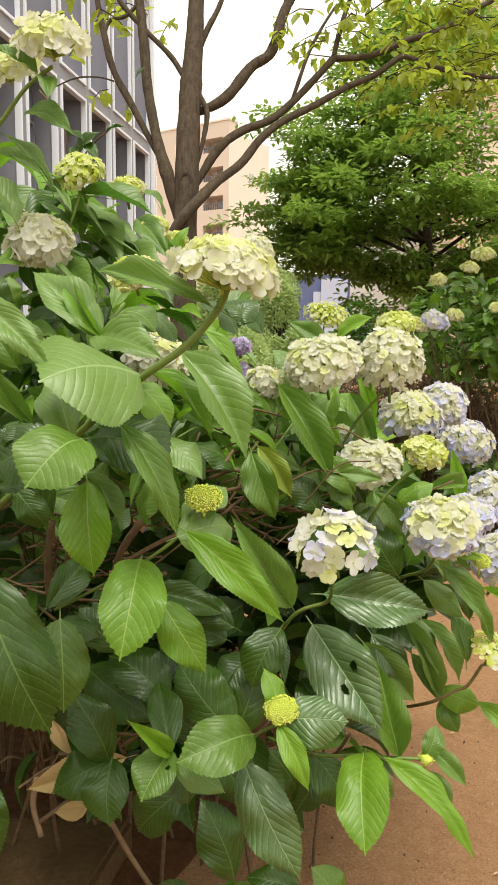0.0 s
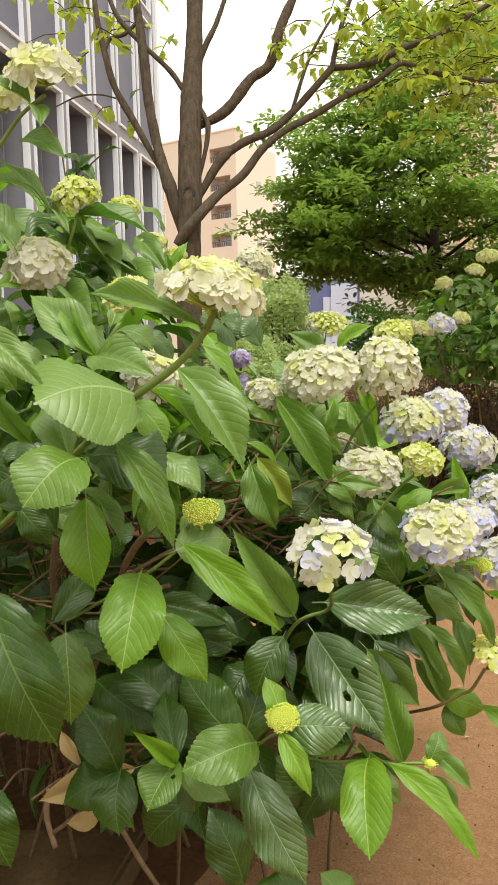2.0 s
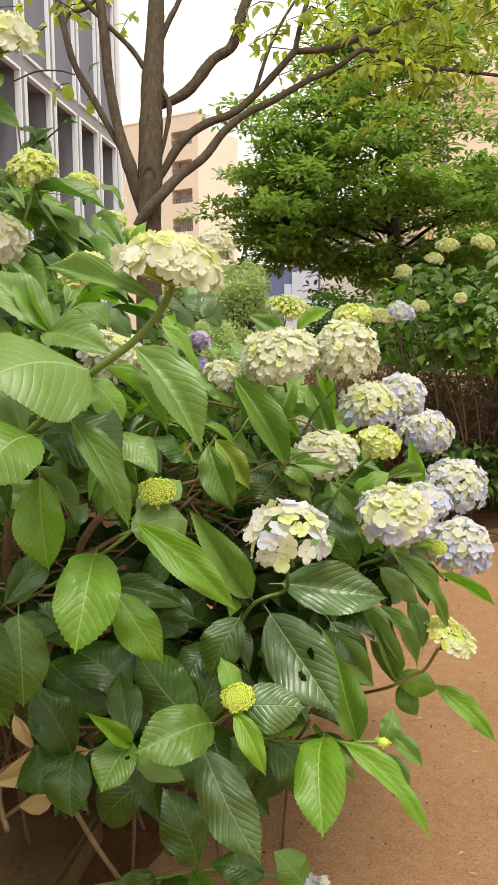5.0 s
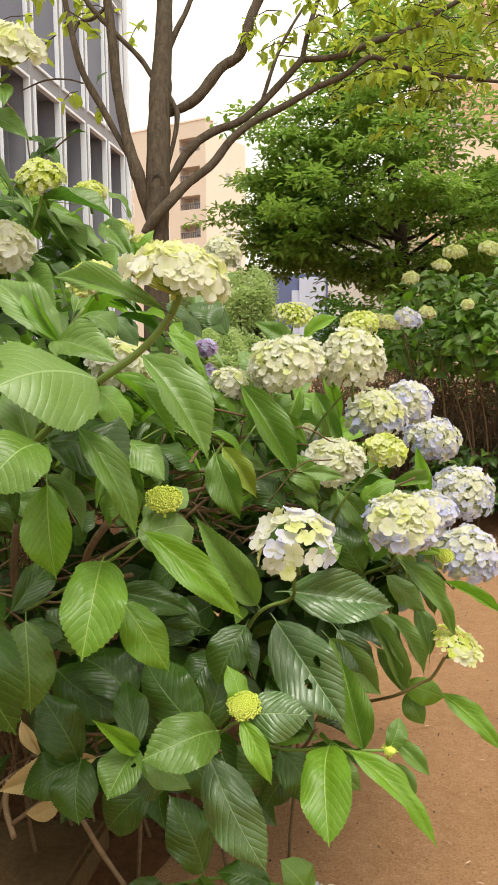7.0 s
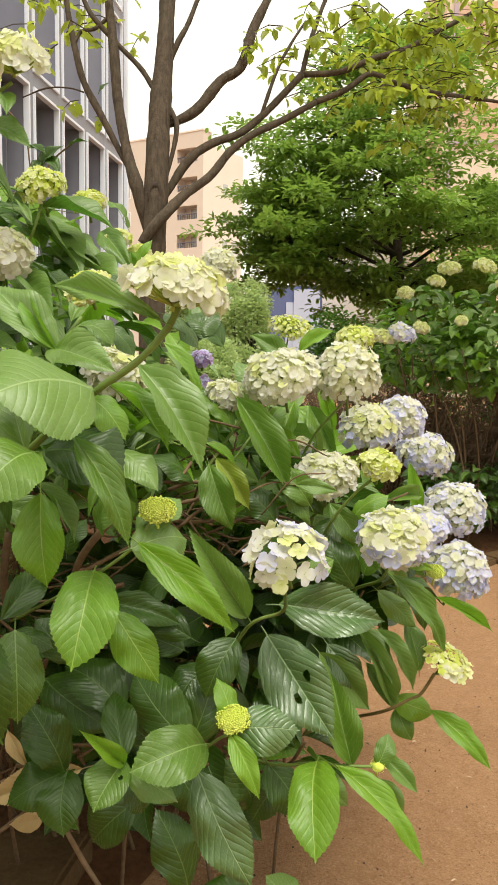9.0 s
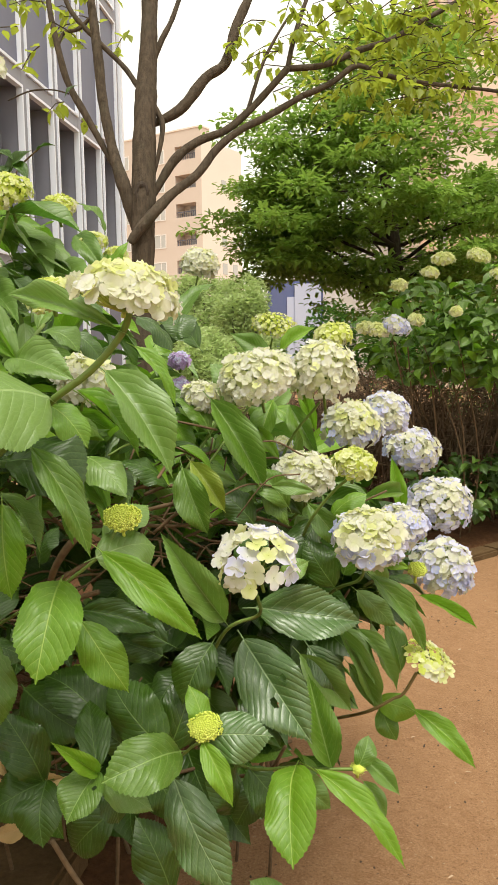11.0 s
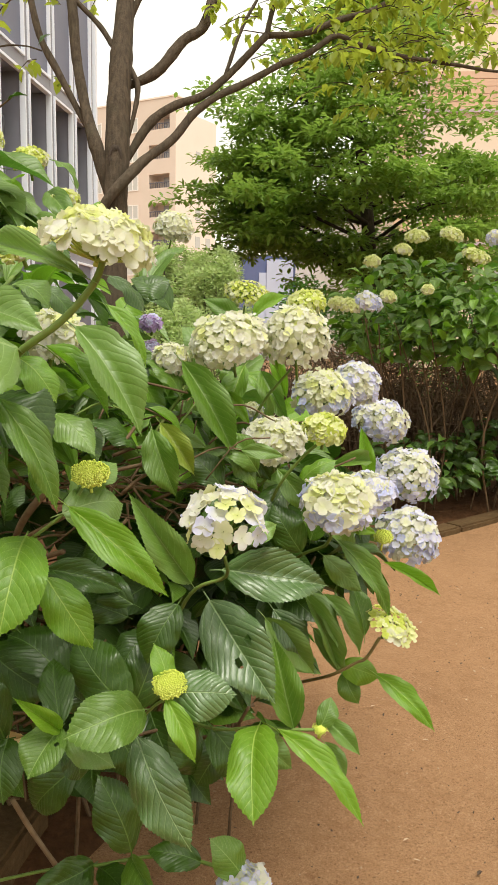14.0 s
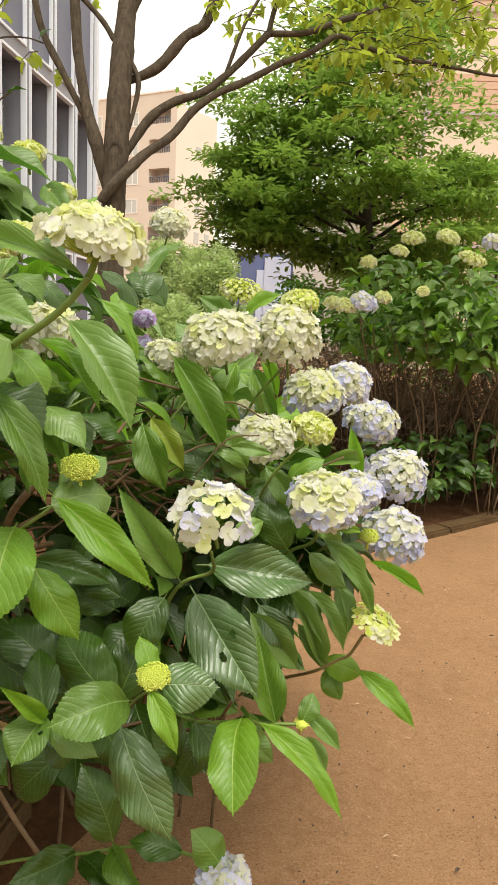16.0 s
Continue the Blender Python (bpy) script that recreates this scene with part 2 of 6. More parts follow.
TREE_LEAF = tree_leaf_material("young_tree_leaf", (0.15, 0.22, 0.02), (0.27, 0.34, 0.04), (0.46, 0.55, 0.06), 0.52)
CROWN_LEAF = tree_leaf_material("crown_leaf", (0.060, 0.140, 0.020), (0.27, 0.40, 0.065), (0.33, 0.53, 0.08), 0.37)
SHRUB_LEAF = tree_leaf_material("shrub_leaf", (0.38, 0.50, 0.20), (0.54, 0.64, 0.32), (0.54, 0.66, 0.26), 0.5)
BACK_LEAF = tree_leaf_material("back_leaf", (0.025, 0.085, 0.012), (0.085, 0.20, 0.025), (0.12, 0.28, 0.02), 0.2)


def ground_material():
    n = Nodes("path_dirt")
    grain = n.noise(260.0, 6.0, 0.8)
    mid = n.noise(26.0, 6.0, 0.68)
    wide = n.noise(1.7, 4.0, 0.55)
    colour = n.mix(n.span(wide, 0.35, 0.65), (0.292, 0.162, 0.080), (0.380, 0.216, 0.110))
    colour = n.mix(n.span(mid, 0.42, 0.68, 0.0, 0.55), colour, (0.44, 0.265, 0.142))
    colour = n.mix(n.span(grain, 0.47, 0.66, 0.0, 0.7), colour, (0.15, 0.066, 0.030))
    colour = n.mix(n.span(grain, 0.30, 0.42, 0.6, 0.0), colour, (0.50, 0.33, 0.21))
    colour = n.mix(n.span(n.noise(75.0, 4.0, 0.6), 0.64, 0.71, 0.0, 0.55), colour, (0.085, 0.042, 0.022))
    clod = n.noise(120.0, 3.0, 0.7)
    colour = n.mix(n.span(clod, 0.58, 0.66, 0.0, 0.6), colour, (0.13, 0.062, 0.030))
    colour = n.mix(n.span(clod, 0.34, 0.42, 0.45, 0.0), colour, (0.52, 0.34, 0.21))
    n.bump(n.math("ADD", n.math("ADD", n.math("MULTIPLY", grain, 0.7), n.math("MULTIPLY", clod, 0.9)), mid), 0.9, 0.009)
    return n.done(colour, 0.95, spec=0.15)


DIRT = ground_material()


# ---- mesh helpers ----
def mesh_of(name, verts, faces, material, uvs=None, smooth=True):
    me = bpy.data.meshes.new(name)
    me.from_pydata([tuple(v) for v in verts], [], faces)
    if uvs:
        layer = me.uv_layers.new(name="UVMap")
        for loop in me.loops:
            layer.data[loop.index].uv = uvs[loop.vertex_index]
    for m in material if isinstance(material, (list, tuple)) else (material,):
        me.materials.append(m)
    if smooth:
        me.shade_smooth()
    me.update()
    return me


def part(name, me, parent=None, label="", matrix=None, kind=""):
    ob = new(name, me)
    if matrix is not None:
        ob.matrix_basis = matrix
    if parent is not None:
        ob.parent = parent
    return tagged(ob, label=label, kind=kind)


def thing(name, label, category, at=(0, 0, 0), group="", kind=""):
    ob = new(name)
    ob.location = at
    ob.empty_display_size = 0.05
    return tagged(ob, label, category, group, kind)


class Soup:
    """Collects vertices and faces of many small pieces for one mesh."""

    def __init__(self):
        self.v, self.f, self.m = [], [], []

    def add(self, verts, faces, mat=0):
        k = len(self.v)
        self.v.extend(verts)
        self.f.extend(tuple(i + k for i in face) for face in faces)
        self.m.extend([mat] * len(faces))

    def box(self, lo, hi, mat=0):
        (a, b, c), (d, e, g) = lo, hi
        self.add([(a, b, c), (d, b, c), (d, e, c), (a, e, c), (a, b, g), (d, b, g), (d, e, g), (a, e, g)],
                 [(0, 3, 2, 1), (4, 5, 6, 7), (0, 1, 5, 4), (1, 2, 6, 5), (2, 3, 7, 6), (3, 0, 4, 7)], mat)

    def tube(self, points, radii, sides=8, mat=0, cap=True):
        points = [Vector(p) for p in points]
        k = len(self.v)
        side = Vector((0, 0, 1)).cross(points[1] - points[0])
        if side.length < 1e-4:
            side = Vector((1, 0, 0))
        for i, p in enumerate(points):
            ahead = (points[min(i + 1, len(points) - 1)] - points[max(i - 1, 0)]).normalized()
            side = (side - ahead * side.dot(ahead)).normalized()
            other = ahead.cross(side)
            for j in range(sides):
                a = 2 * math.pi * j / sides
                self.v.append(tuple(p + (side * math.cos(a) + other * math.sin(a)) * radii[i]))
        n = len(points)
        for i in range(n - 1):
            for j in range(sides):
                j2 = (j + 1) % sides
                self.f.append((k + i * sides + j, k + i * sides + j2, k + (i + 1) * sides + j2, k + (i + 1) * sides + j))
                self.m.append(mat)
        if cap:
            self.f.append(tuple(k + j for j in reversed(range(sides))))
            self.f.append(tuple(k + (n - 1) * sides + j for j in range(sides)))
            self.m.extend([mat, mat])

    def mesh(self, name, material, smooth=True):
        me = mesh_of(name, self.v, self.f, material, smooth=smooth)
        if any(self.m):
            me.polygons.foreach_set("material_index", self.m)
        return me


def curve_points(points, steps=6):
    """A smooth line through points of any width (x, y, z, radius)."""
    pts = [np.array(p, float) for p in points]
    pts = [2 * pts[0] - pts[1]] + pts + [2 * pts[-1] - pts[-2]]
    line = []
    for i in range(1, len(pts) - 2):
        a, b, c, d = pts[i - 1:i + 3]
        for s in range(steps):
            t = s / steps
            line.append(0.5 * (2 * b + (c - a) * t + (2 * a - 5 * b + 4 * c - d) * t * t + (3 * b - a - 3 * c + d) * t ** 3))
    line.append(pts[-2])
    return line


def stem_mesh(name, points, material, sides=8, steps=6, rough=0.0):
    line = curve_points(points, steps)
    s = Soup()
    radii = [max(0.0006, p[3] * (1 + rough * (noise.noise(Vector(p[:3]) * 14) + 0.6 * noise.noise(Vector(p[:3]) * 37)))) for p in line]
    s.tube([p[:3] for p in line], radii, sides)
    return s.mesh(name, material)


def random_turn(rng):
    return Euler((rng.uniform(0, 6.28), rng.uniform(0, 6.28), rng.uniform(0, 6.28))).to_matrix()


def small_leaf(soup, at, along, up, length, width, mat=0, fold=0.25):
    """A folded leaf of four triangles-wide blades."""
    along = along.normalized()
    side = along.cross(up)
    if side.length < 1e-3:
        side = Vector((1, 0, 0))
    side = side.normalized()
    nrm = side.cross(along)
    half = width / 2
    p = [at, at + along * length * 0.35 + side * half + nrm * half * fold, at + along * length * 0.75 + side * half * 0.7 + nrm * half * fold,
         at + along * length - nrm * length * 0.08, at + along * length * 0.75 - side * half * 0.7 + nrm * half * fold,
         at + along * length * 0.35 - side * half + nrm * half * fold, at + along * length * 0.5]
    soup.add([tuple(q) for q in p], [(0, 1, 6), (1, 2, 6), (2, 3, 6), (3, 4, 6), (4, 5, 6), (5, 0, 6)], mat)


# ---- ground ----
def make_ground():
    xs = [-300, -60, -15, -5] + [-3 + 0.12 * i for i in range(76)] + [8, 15, 60, 300]
    ys = [-300, -60, -15, -4] + [-1 + 0.12 * i for i in range(84)] + [12, 20, 60, 300]
    verts = []
    for y in ys:
        for x in xs:
            near = abs(x) < 7 and -2 < y < 10
            verts.append((x, y, 0.012 * noise.noise(Vector((x * 1.3, y * 1.3, 0))) + 0.004 * noise.noise(Vector((x * 6, y * 6, 3))) - 0.012 if near else -0.012))
    w = len(xs)
    faces = [(j * w + i, j * w + i + 1, (j + 1) * w + i + 1, (j + 1) * w + i) for j in range(len(ys) - 1) for i in range(w - 1)]
    tagged(new("ground", mesh_of("ground", verts, faces, DIRT)), "reddish brown packed dirt path with fine grit", "ground", kind="structure")


make_ground()


def make_litter():
    """Dry leaf bits, husks and crumbs strewn over the path."""
    rng = random.Random(5)
    s = Soup()
    for _ in range(900):
        x, y = rng.uniform(0.1, 3.2), rng.uniform(1.3, 5.6)
        at = Vector((x, y, rng.uniform(0.0, 0.004)))
        size = rng.choice((0.005, 0.007, 0.009, 0.014, 0.022))
        a = rng.uniform(0, 6.28)
        along = Vector((math.cos(a), math.sin(a), rng.uniform(0, 0.25)))
        small_leaf(s, at, along, Vector((0, 0, 1)), size, size * rng.uniform(0.25, 0.5), rng.choice((0, 1)), rng.uniform(-0.6, 0.8))
    for _ in range(3600):
        x, y = rng.uniform(-0.1, 2.4), 1.1 + 3.4 * rng.random() ** 1.7
        r = rng.choice((0.0010, 0.0014, 0.0018, 0.0024, 0.0040))
        m = random_turn(rng)
        s.add([tuple(Vector((x, y, r * 0.4)) + m @ Vector(c) * r) for c in ((1, 0, 0), (-1, 0.2, 0), (0, 1, 0.1), (0, -1, 0), (0.1, 0, 0.8), (0, 0, -0.8))],
              [(0, 2, 4), (2, 1, 4), (1, 3, 4), (3, 0, 4), (2, 0, 5), (1, 2, 5), (3, 1, 5), (0, 3, 5)], rng.choice((0, 1, 1, 2, 2, 2)))
    tagged(new("leaf_litter", s.mesh("leaf_litter", [LITTER, DARK_LITTER, GRIT], smooth=False)), "scattered dry husks and crumbs on the dirt path", "leaf litter", kind="stuff")


make_litter()


def slab(name, corners, height, material, label, bevel=0.012):
    """A kerb stone: an outline on the ground pulled up, with worn edges."""
    bm = bmesh.new()
    low = [bm.verts.new((x, y, -0.05)) for x, y in corners]
    face = bm.faces.new(low)
    top = bmesh.ops.extrude_face_region(bm, geom=[face])
    bmesh.ops.translate(bm, verts=[v for v in top["geom"] if isinstance(v, bmesh.types.BMVert)], vec=(0, 0, height + 0.05))
    bmesh.ops.recalc_face_normals(bm, faces=bm.faces)
    bmesh.ops.bevel(bm, geom=list(bm.edges), offset=bevel, segments=2, affect="EDGES")
    me = bpy.data.meshes.new(name)
    bm.to_mesh(me)
    bm.free()
    me.materials.append(material)
    return tagged(new(name, me), label, "kerb", kind="structure")


slab("kerb", [(-0.26, 2.13), (-0.36, 1.70), (-0.80, 1.70), (-0.80, 2.13)], 0.10, CONCRETE, "worn brownish concrete edging slab under the bush")
for i in range(5):
    slab("kerb", [(1.10 + 0.80 * i, 4.58 + 0.58 * i), (1.897 + 0.80 * i, 5.158 + 0.58 * i), (1.812 + 0.80 * i, 5.268 + 0.58 * i), (1.015 + 0.80 * i, 4.69 + 0.58 * i)], 0.028, CONCRETE,
         "low concrete kerb stone along the far planting bed")


def make_far_bed():
    """Dark earth behind the far kerb; the far bush's shade is in its colour."""
    xs = [-1.8 + 0.3 * i for i in range(28)]
    verts = []
    for j in range(14):
        for x in xs:
            y = 4.66 + (x - 1.06) * 0.725 if x > 0.2 else 4.036 + (0.2 - x) * 0.1
            y += 0.32 * j
            verts.append((x, y, 0.012 + (0.018 if j else -0.03) + 0.016 * noise.noise(Vector((x * 2.6, y * 2.6, 8)))))
    faces = [(j * 28 + i, j * 28 + i + 1, j * 28 + i + 29, j * 28 + i + 28) for j in range(13) for i in range(27)]
    tagged(new("soil_bed", mesh_of("soil_bed", verts, faces, SHADED_SOIL)), "dark bare soil behind the far kerb, with the far bush's shade in its colour", "soil", kind="structure")


make_far_bed()


def make_bed():
    """Dark damp soil heaped a little under the bush, its shade coloured in."""
    bm = bmesh.new()
    centre = bm.verts.new((-1.05, 2.85, 0.05))
    rings = []
    for k, r in enumerate((0.35, 0.7, 0.9, 1.0)):
        ring = []
        for i in range(48):
            a = 2 * math.pi * i / 48
            w = r * (1 + 0.10 * noise.noise(Vector((math.cos(a) * 2, math.sin(a) * 2, 1))))
            x, y = -1.05 + 1.32 * w * math.cos(a), 2.85 + 1.22 * w * math.sin(a)
            ring.append(bm.verts.new((x, y, (0.045, 0.035, 0.012, -0.03)[k] + 0.012 * noise.noise(Vector((x * 9, y * 9, 5))))))
        rings.append(ring)
    for i in range(48):
        j = (i + 1) % 48
        bm.faces.new((centre, rings[0][i], rings[0][j]))
        for k in range(3):
            bm.faces.new((rings[k][i], rings[k + 1][i], rings[k + 1][j], rings[k][j]))
    me = bpy.data.meshes.new("soil_bed")
    bm.to_mesh(me)
    bm.free()
    me.materials.append(SHADED_SOIL)
    me.shade_smooth()
    tagged(new("soil_bed", me), "dark damp soil heaped under the hydrangea, with the bush's shade in its colour", "soil", kind="structure")


make_bed()


# ---- buildings ----
def box_mesh(name, lo, hi, material, bevel=0.0):
    s = Soup()
    s.box(lo, hi)
    return s.mesh(name, material, smooth=False)


def ring_mesh(name, x0, x1, z0, z1, bar, y0, y1, material):
    """A closed rectangular frame that stands in the x-z plane."""
    s = Soup()
    s.box((x0, y0, z0), (x0 + bar, y1, z1))
    s.box((x1 - bar, y0, z0), (x1, y1, z1))
    s.box((x0 + bar, y0, z0), (x1 - bar, y1, z0 + bar))
    s.box((x0 + bar, y0, z1 - bar), (x1 - bar, y1, z1))
    return s.mesh(name, material, smooth=False)


def make_panel_building():
    """Facade of grey panels and deep windows, each in a white frame of its own; x runs along it, y out of it."""
    b = thing("panel_building", "office building with grey panels and thin white frames", "building")
    u, w = Vector((-0.153, -0.988, 0)), Vector((0.988, -0.153, 0))
    b.matrix_world = Matrix(((u.x, w.x, 0, -2.76), (u.y, w.y, 0, 22.13), (0, 0, 1, 0), (0, 0, 0, 1)))
    bay, bays, length = 1.57, 9, 9 * 1.57
    part("wall", box_mesh("wall", (-0.1, -9.0, 0), (length, -0.62, 15.0), RECESS), b)
    part("roof", box_mesh("roof", (-0.15, -9.0, 15.0), (length, 0.05, 15.35), WHITE_FRAME), b)
    levels = [0.0, 2.98, 6.55, 10.12, 13.70]
    pier = box_mesh("pier", (-0.11, -0.62, 0), (0.11, -0.02, 15.0), GREY_FRAME)
    for i in range(bays + 1):
        part("pier", pier, b, matrix=pose(i * bay, 0, 0))
    part("frame", box_mesh("end_frame", (-0.30, -0.62, 0), (-0.15, 0.06, 15.0), WHITE_FRAME), b)
    for z in levels[1:]:
        for i in range(bays):
            part("band", box_mesh("band", (i * bay + 0.11, -0.62, z - 0.16), (i * bay + bay - 0.11, -0.022, z + 0.12), GREY_FRAME), b)
    for k in range(4):
        z0, z1 = levels[k] + 0.12, levels[k + 1] - 0.16
        frame_ring = ring_mesh("frame", 0.11, bay - 0.11, z0, z1, 0.055, -0.10, 0.02, WHITE_FRAME)
        panel = box_mesh("panel", (0.165, -0.10, z0 + 0.055), (bay - 0.165, -0.05, z1 - 0.055), PANEL)
        pane = box_mesh("window", (0.15, -0.56, z0 + 0.02), (bay - 0.15, -0.48, z1 - 0.02), PANEL)
        sash = ring_mesh("sash", 0.22, 0.62, z0 + 0.15, z1 - 0.9, 0.04, -0.48, -0.42, GREY_FRAME)
        for i in range(bays):
            at = pose(i * bay, 0, 0)
            part("frame", frame_ring, b, matrix=at)
            if k % 2 == 0:
                part("panel", panel, b, matrix=at)
            else:
                part("sash", sash, part("window", pane, b, matrix=at))


make_panel_building()


def make_tan_building():
    b = thing("apartment_building", "tan rendered apartment block with recessed balconies", "building")
    u, w = Vector((-0.823, 0.568, 0)), Vector((-0.568, -0.823, 0))
    b.matrix_world = Matrix(((u.x, w.x, 0, -2.45), (u.y, w.y, 0, 83.9), (0, 0, 1, 0), (0, 0, 0, 1)))
    tops = [22.5 - 2.95 * k for k in range(8)]
    tall = 1.42
    # the front face is built round the balcony openings
    z = 24.1
    for t in tops:
        part("wall", box_mesh("wall", (0, -1.5, t), (16, 0, z), TAN), b)
        part("wall", box_mesh("wall", (0, -1.5, t - tall), (0.75, 0, t), TAN), b)
        part("wall", box_mesh("wall", (3.45, -1.5, t - tall), (16, 0, t), TAN), b)
        z = t - tall
    part("wall", box_mesh("wall", (0, -1.5, 0), (16, 0, z), TAN), b)
    part("wall", box_mesh("wall", (0.0, -7.5, 0), (16, -1.5, 22.9), TAN), b)
    # same tan render, made paler on this side for the light falling there
    part("side_wall", box_mesh("side_wall", (-0.05, -7.5, 0), (0.0, -0.02, 22.9), TAN_LIT), b)
    part("roof", box_mesh("parapet", (-0.06, -1.56, 24.1), (16, 0.06, 24.25), TAN_LIT), b)
    glass = box_mesh("pane", (0.80, -1.49, 0), (2.6, -1.45, tall - 0.1), GLASS)
    mullion = box_mesh("mullion", (1.62, -1.45, 0), (1.74, -1.41, tall - 0.1), OFF_WHITE)
    hand_rail = box_mesh("hand_rail", (0.75, -0.16, 0.52), (3.45, -0.08, 0.60), RECESS)
    bar = box_mesh("bar", (-0.03, -0.14, 0), (0.03, -0.10, 0.52), RECESS)
    window = box_mesh("window", (0, -0.03, 0), (2.2, 0.02, 1.35), PALE_GLASS)
    trim = ring_mesh("window_frame", -0.08, 2.28, -0.08, 1.43, 0.10, -0.02, 0.05, OFF_WHITE)
    post = box_mesh("mullion", (0.62, -0.02, 0), (0.74, 0.04, 1.35), OFF_WHITE)
    for t in tops:
        bal = part("balcony", hand_rail, b, matrix=pose(0, 0, t - tall))
        part("pane", glass, bal)
        part("mullion", mullion, bal)
        for i in range(9):
            part("bar", bar, bal, matrix=pose(0.9 + 0.30 * i, 0, 0))
        for x in (4.95, 10.0, 13.6):
            win = part("window", window, b, matrix=pose(x, 0, t - 1.45))
            part("window_frame", trim, win)
            part("mullion", post, win)
    slit = box_mesh("window", (-0.08, -0.9, 0), (-0.05, 0, 1.2), PALE_GLASS)
    for t in tops[1:]:
        for y in (-3.6, -5.6):
            part("window", slit, b, matrix=pose(0, y, t - 1.4))


make_tan_building()


def make_salmon_building():
    b = thing("brick_building", "cream and salmon tiled building with mauve trim", "building")
    b.matrix_world = pose(6.2, 25.0, 0, 0, 0, -8)
    part("wall", box_mesh("wall", (0, 0, 0), (14, 8, 12.5), CREAM_WALL), b)
    for z in (4.0, 7.95, 10.9):
        for k in range(5):
            part("tile_band", box_mesh("tile_band", (0.85, -0.03, z + 0.22 * k), (14, 0.0, z + 0.22 * k + 0.2), SALMON), b)
        part("ledge", box_mesh("ledge", (0.8, -0.10, z - 0.12), (14, 0.0, z - 0.03), MAUVE), b)
    part("pilaster", box_mesh("pilaster", (0.0, -0.06, 0), (0.5, 0.0, 12.5), SALMON), b)
    part("pilaster", box_mesh("pilaster", (0.72, -0.08, 0), (0.84, 0.0, 12.5), MAUVE), b)
    for x in (3.2, 6.4, 9.6):
        for z in (2.0, 5.8, 9.4):
            win = part("window", box_mesh("window", (x, -0.02, z), (x + 1.3, 0.03, z + 1.3), GLASS), b)
            part("window_frame", box_mesh("window_frame", (x - 0.08, -0.012, z - 0.08), (x + 1.38, 0.02, z + 1.38), OFF_WHITE), win)


make_salmon_building()


def make_hoarding():
    b = thing("hoarding", "dark blue hoarding with pale stepped panels", "hoarding")
    part("board", box_mesh("board", (1.55, 28.7, 0), (3.6, 28.8, 3.75), HOARDING_BLUE), b)
    part("panel", box_mesh("panel", (2.28, 28.62, 0), (3.5, 28.70, 3.15), HOARDING_PALE), b)
    part("panel", box_mesh("panel", (2.55, 28.55, 0), (3.5, 28.62, 3.62), HOARDING_PALE), b)
    part("post", box_mesh("post", (1.50, 28.66, 0), (1.58, 28.86, 3.8), OFF_WHITE), b)
    h = thing("low_house", "off-white low building behind the trees", "building")
    part("wall", box_mesh("wall", (3.0, 31, 0), (11, 36, 5.6), OFF_WHITE), h)
    part("roof", box_mesh("roof", (2.8, 30.8, 5.6), (11.2, 36.2, 5.8), GREY_FRAME), h)
    for x in (4.0, 6.3, 8.4):
        for z in (1.2, 3.7):
            part("window", box_mesh("window", (x, 30.96, z), (x + 1.2, 31.02, z + 1.1), GLASS), h)


make_hoarding()

# ---- tree with several stems behind the bush ----
tree = thing("multi_stem_tree", "smooth brown multi-stemmed tree with sparse young leaves", "tree", at=(0, 0, 0))


def tree_limb(name, points):
    part(name, stem_mesh(name, points, BARK, 12, 7, 0.13), tree)


tree_rng = random.Random(11)
tree_leaves = Soup()
tree_twigs = Soup()


def tree_spray(at, rx, rz, count):
    """Hanging young leaves along a few thin twigs within a flat cloud."""
    at = Vector(at)
    for k in range(max(1, count // (2 if count > 20 else 4))):
        a = at + Vector((tree_rng.uniform(-rx, rx), tree_rng.uniform(-0.5, 0.5), tree_rng.uniform(-rz, rz)))
        b = a + Vector((tree_rng.uniform(-0.22, 0.22), tree_rng.uniform(-0.2, 0.2), tree_rng.uniform(-0.10, 0.06)))
        mid = (a + b) / 2 + Vector((0, 0, 0.02))
        tree_twigs.tube([a, mid, b], [0.0035, 0.003, 0.0015], 5)
        for i in range(7):
            p = a.lerp(b, i / 6) if i else a
            along = Vector((tree_rng.uniform(-1, 1), tree_rng.uniform(-1, 1), tree_rng.uniform(-1.1, 0.1)))
            small_leaf(tree_leaves, p, along, Vector((tree_rng.uniform(-0.4, 0.4), tree_rng.uniform(-0.6, 0.2), 1)), tree_rng.uniform(0.06, 0.095), tree_rng.uniform(0.034, 0.05), 0, 0.3)


tree_limb("trunk", [(-0.323, 4.380, -0.020, 0.0764), (-0.320, 4.387, 1.496, 0.0663), (-0.308, 4.392, 1.966, 0.0609), (-0.299, 4.461, 2.411, 0.0626), (-0.288, 4.537, 2.718, 0.0556), (-0.273, 4.606, 2.998, 0.0469), (-0.265, 4.698, 3.379, 0.0398)])
tree_limb("limb", [(-0.321, 4.428, 1.898, 0.0210), (-0.399, 4.411, 2.199, 0.0356), (-0.463, 4.465, 2.412, 0.0283), (-0.519, 4.535, 2.688, 0.0270), (-0.545, 4.596, 2.937, 0.0257), (-0.578, 4.659, 3.189, 0.0228), (-0.604, 4.706, 3.380, 0.0199)])
tree_limb("limb", [(-0.449, 4.475, 2.313, 0.0126), (-0.602, 4.514, 2.596, 0.0195), (-0.703, 4.562, 2.782, 0.0181), (-0.757, 4.609, 2.969, 0.0166), (-0.806, 4.664, 3.190, 0.0152), (-0.830, 4.711, 3.382, 0.0122)])
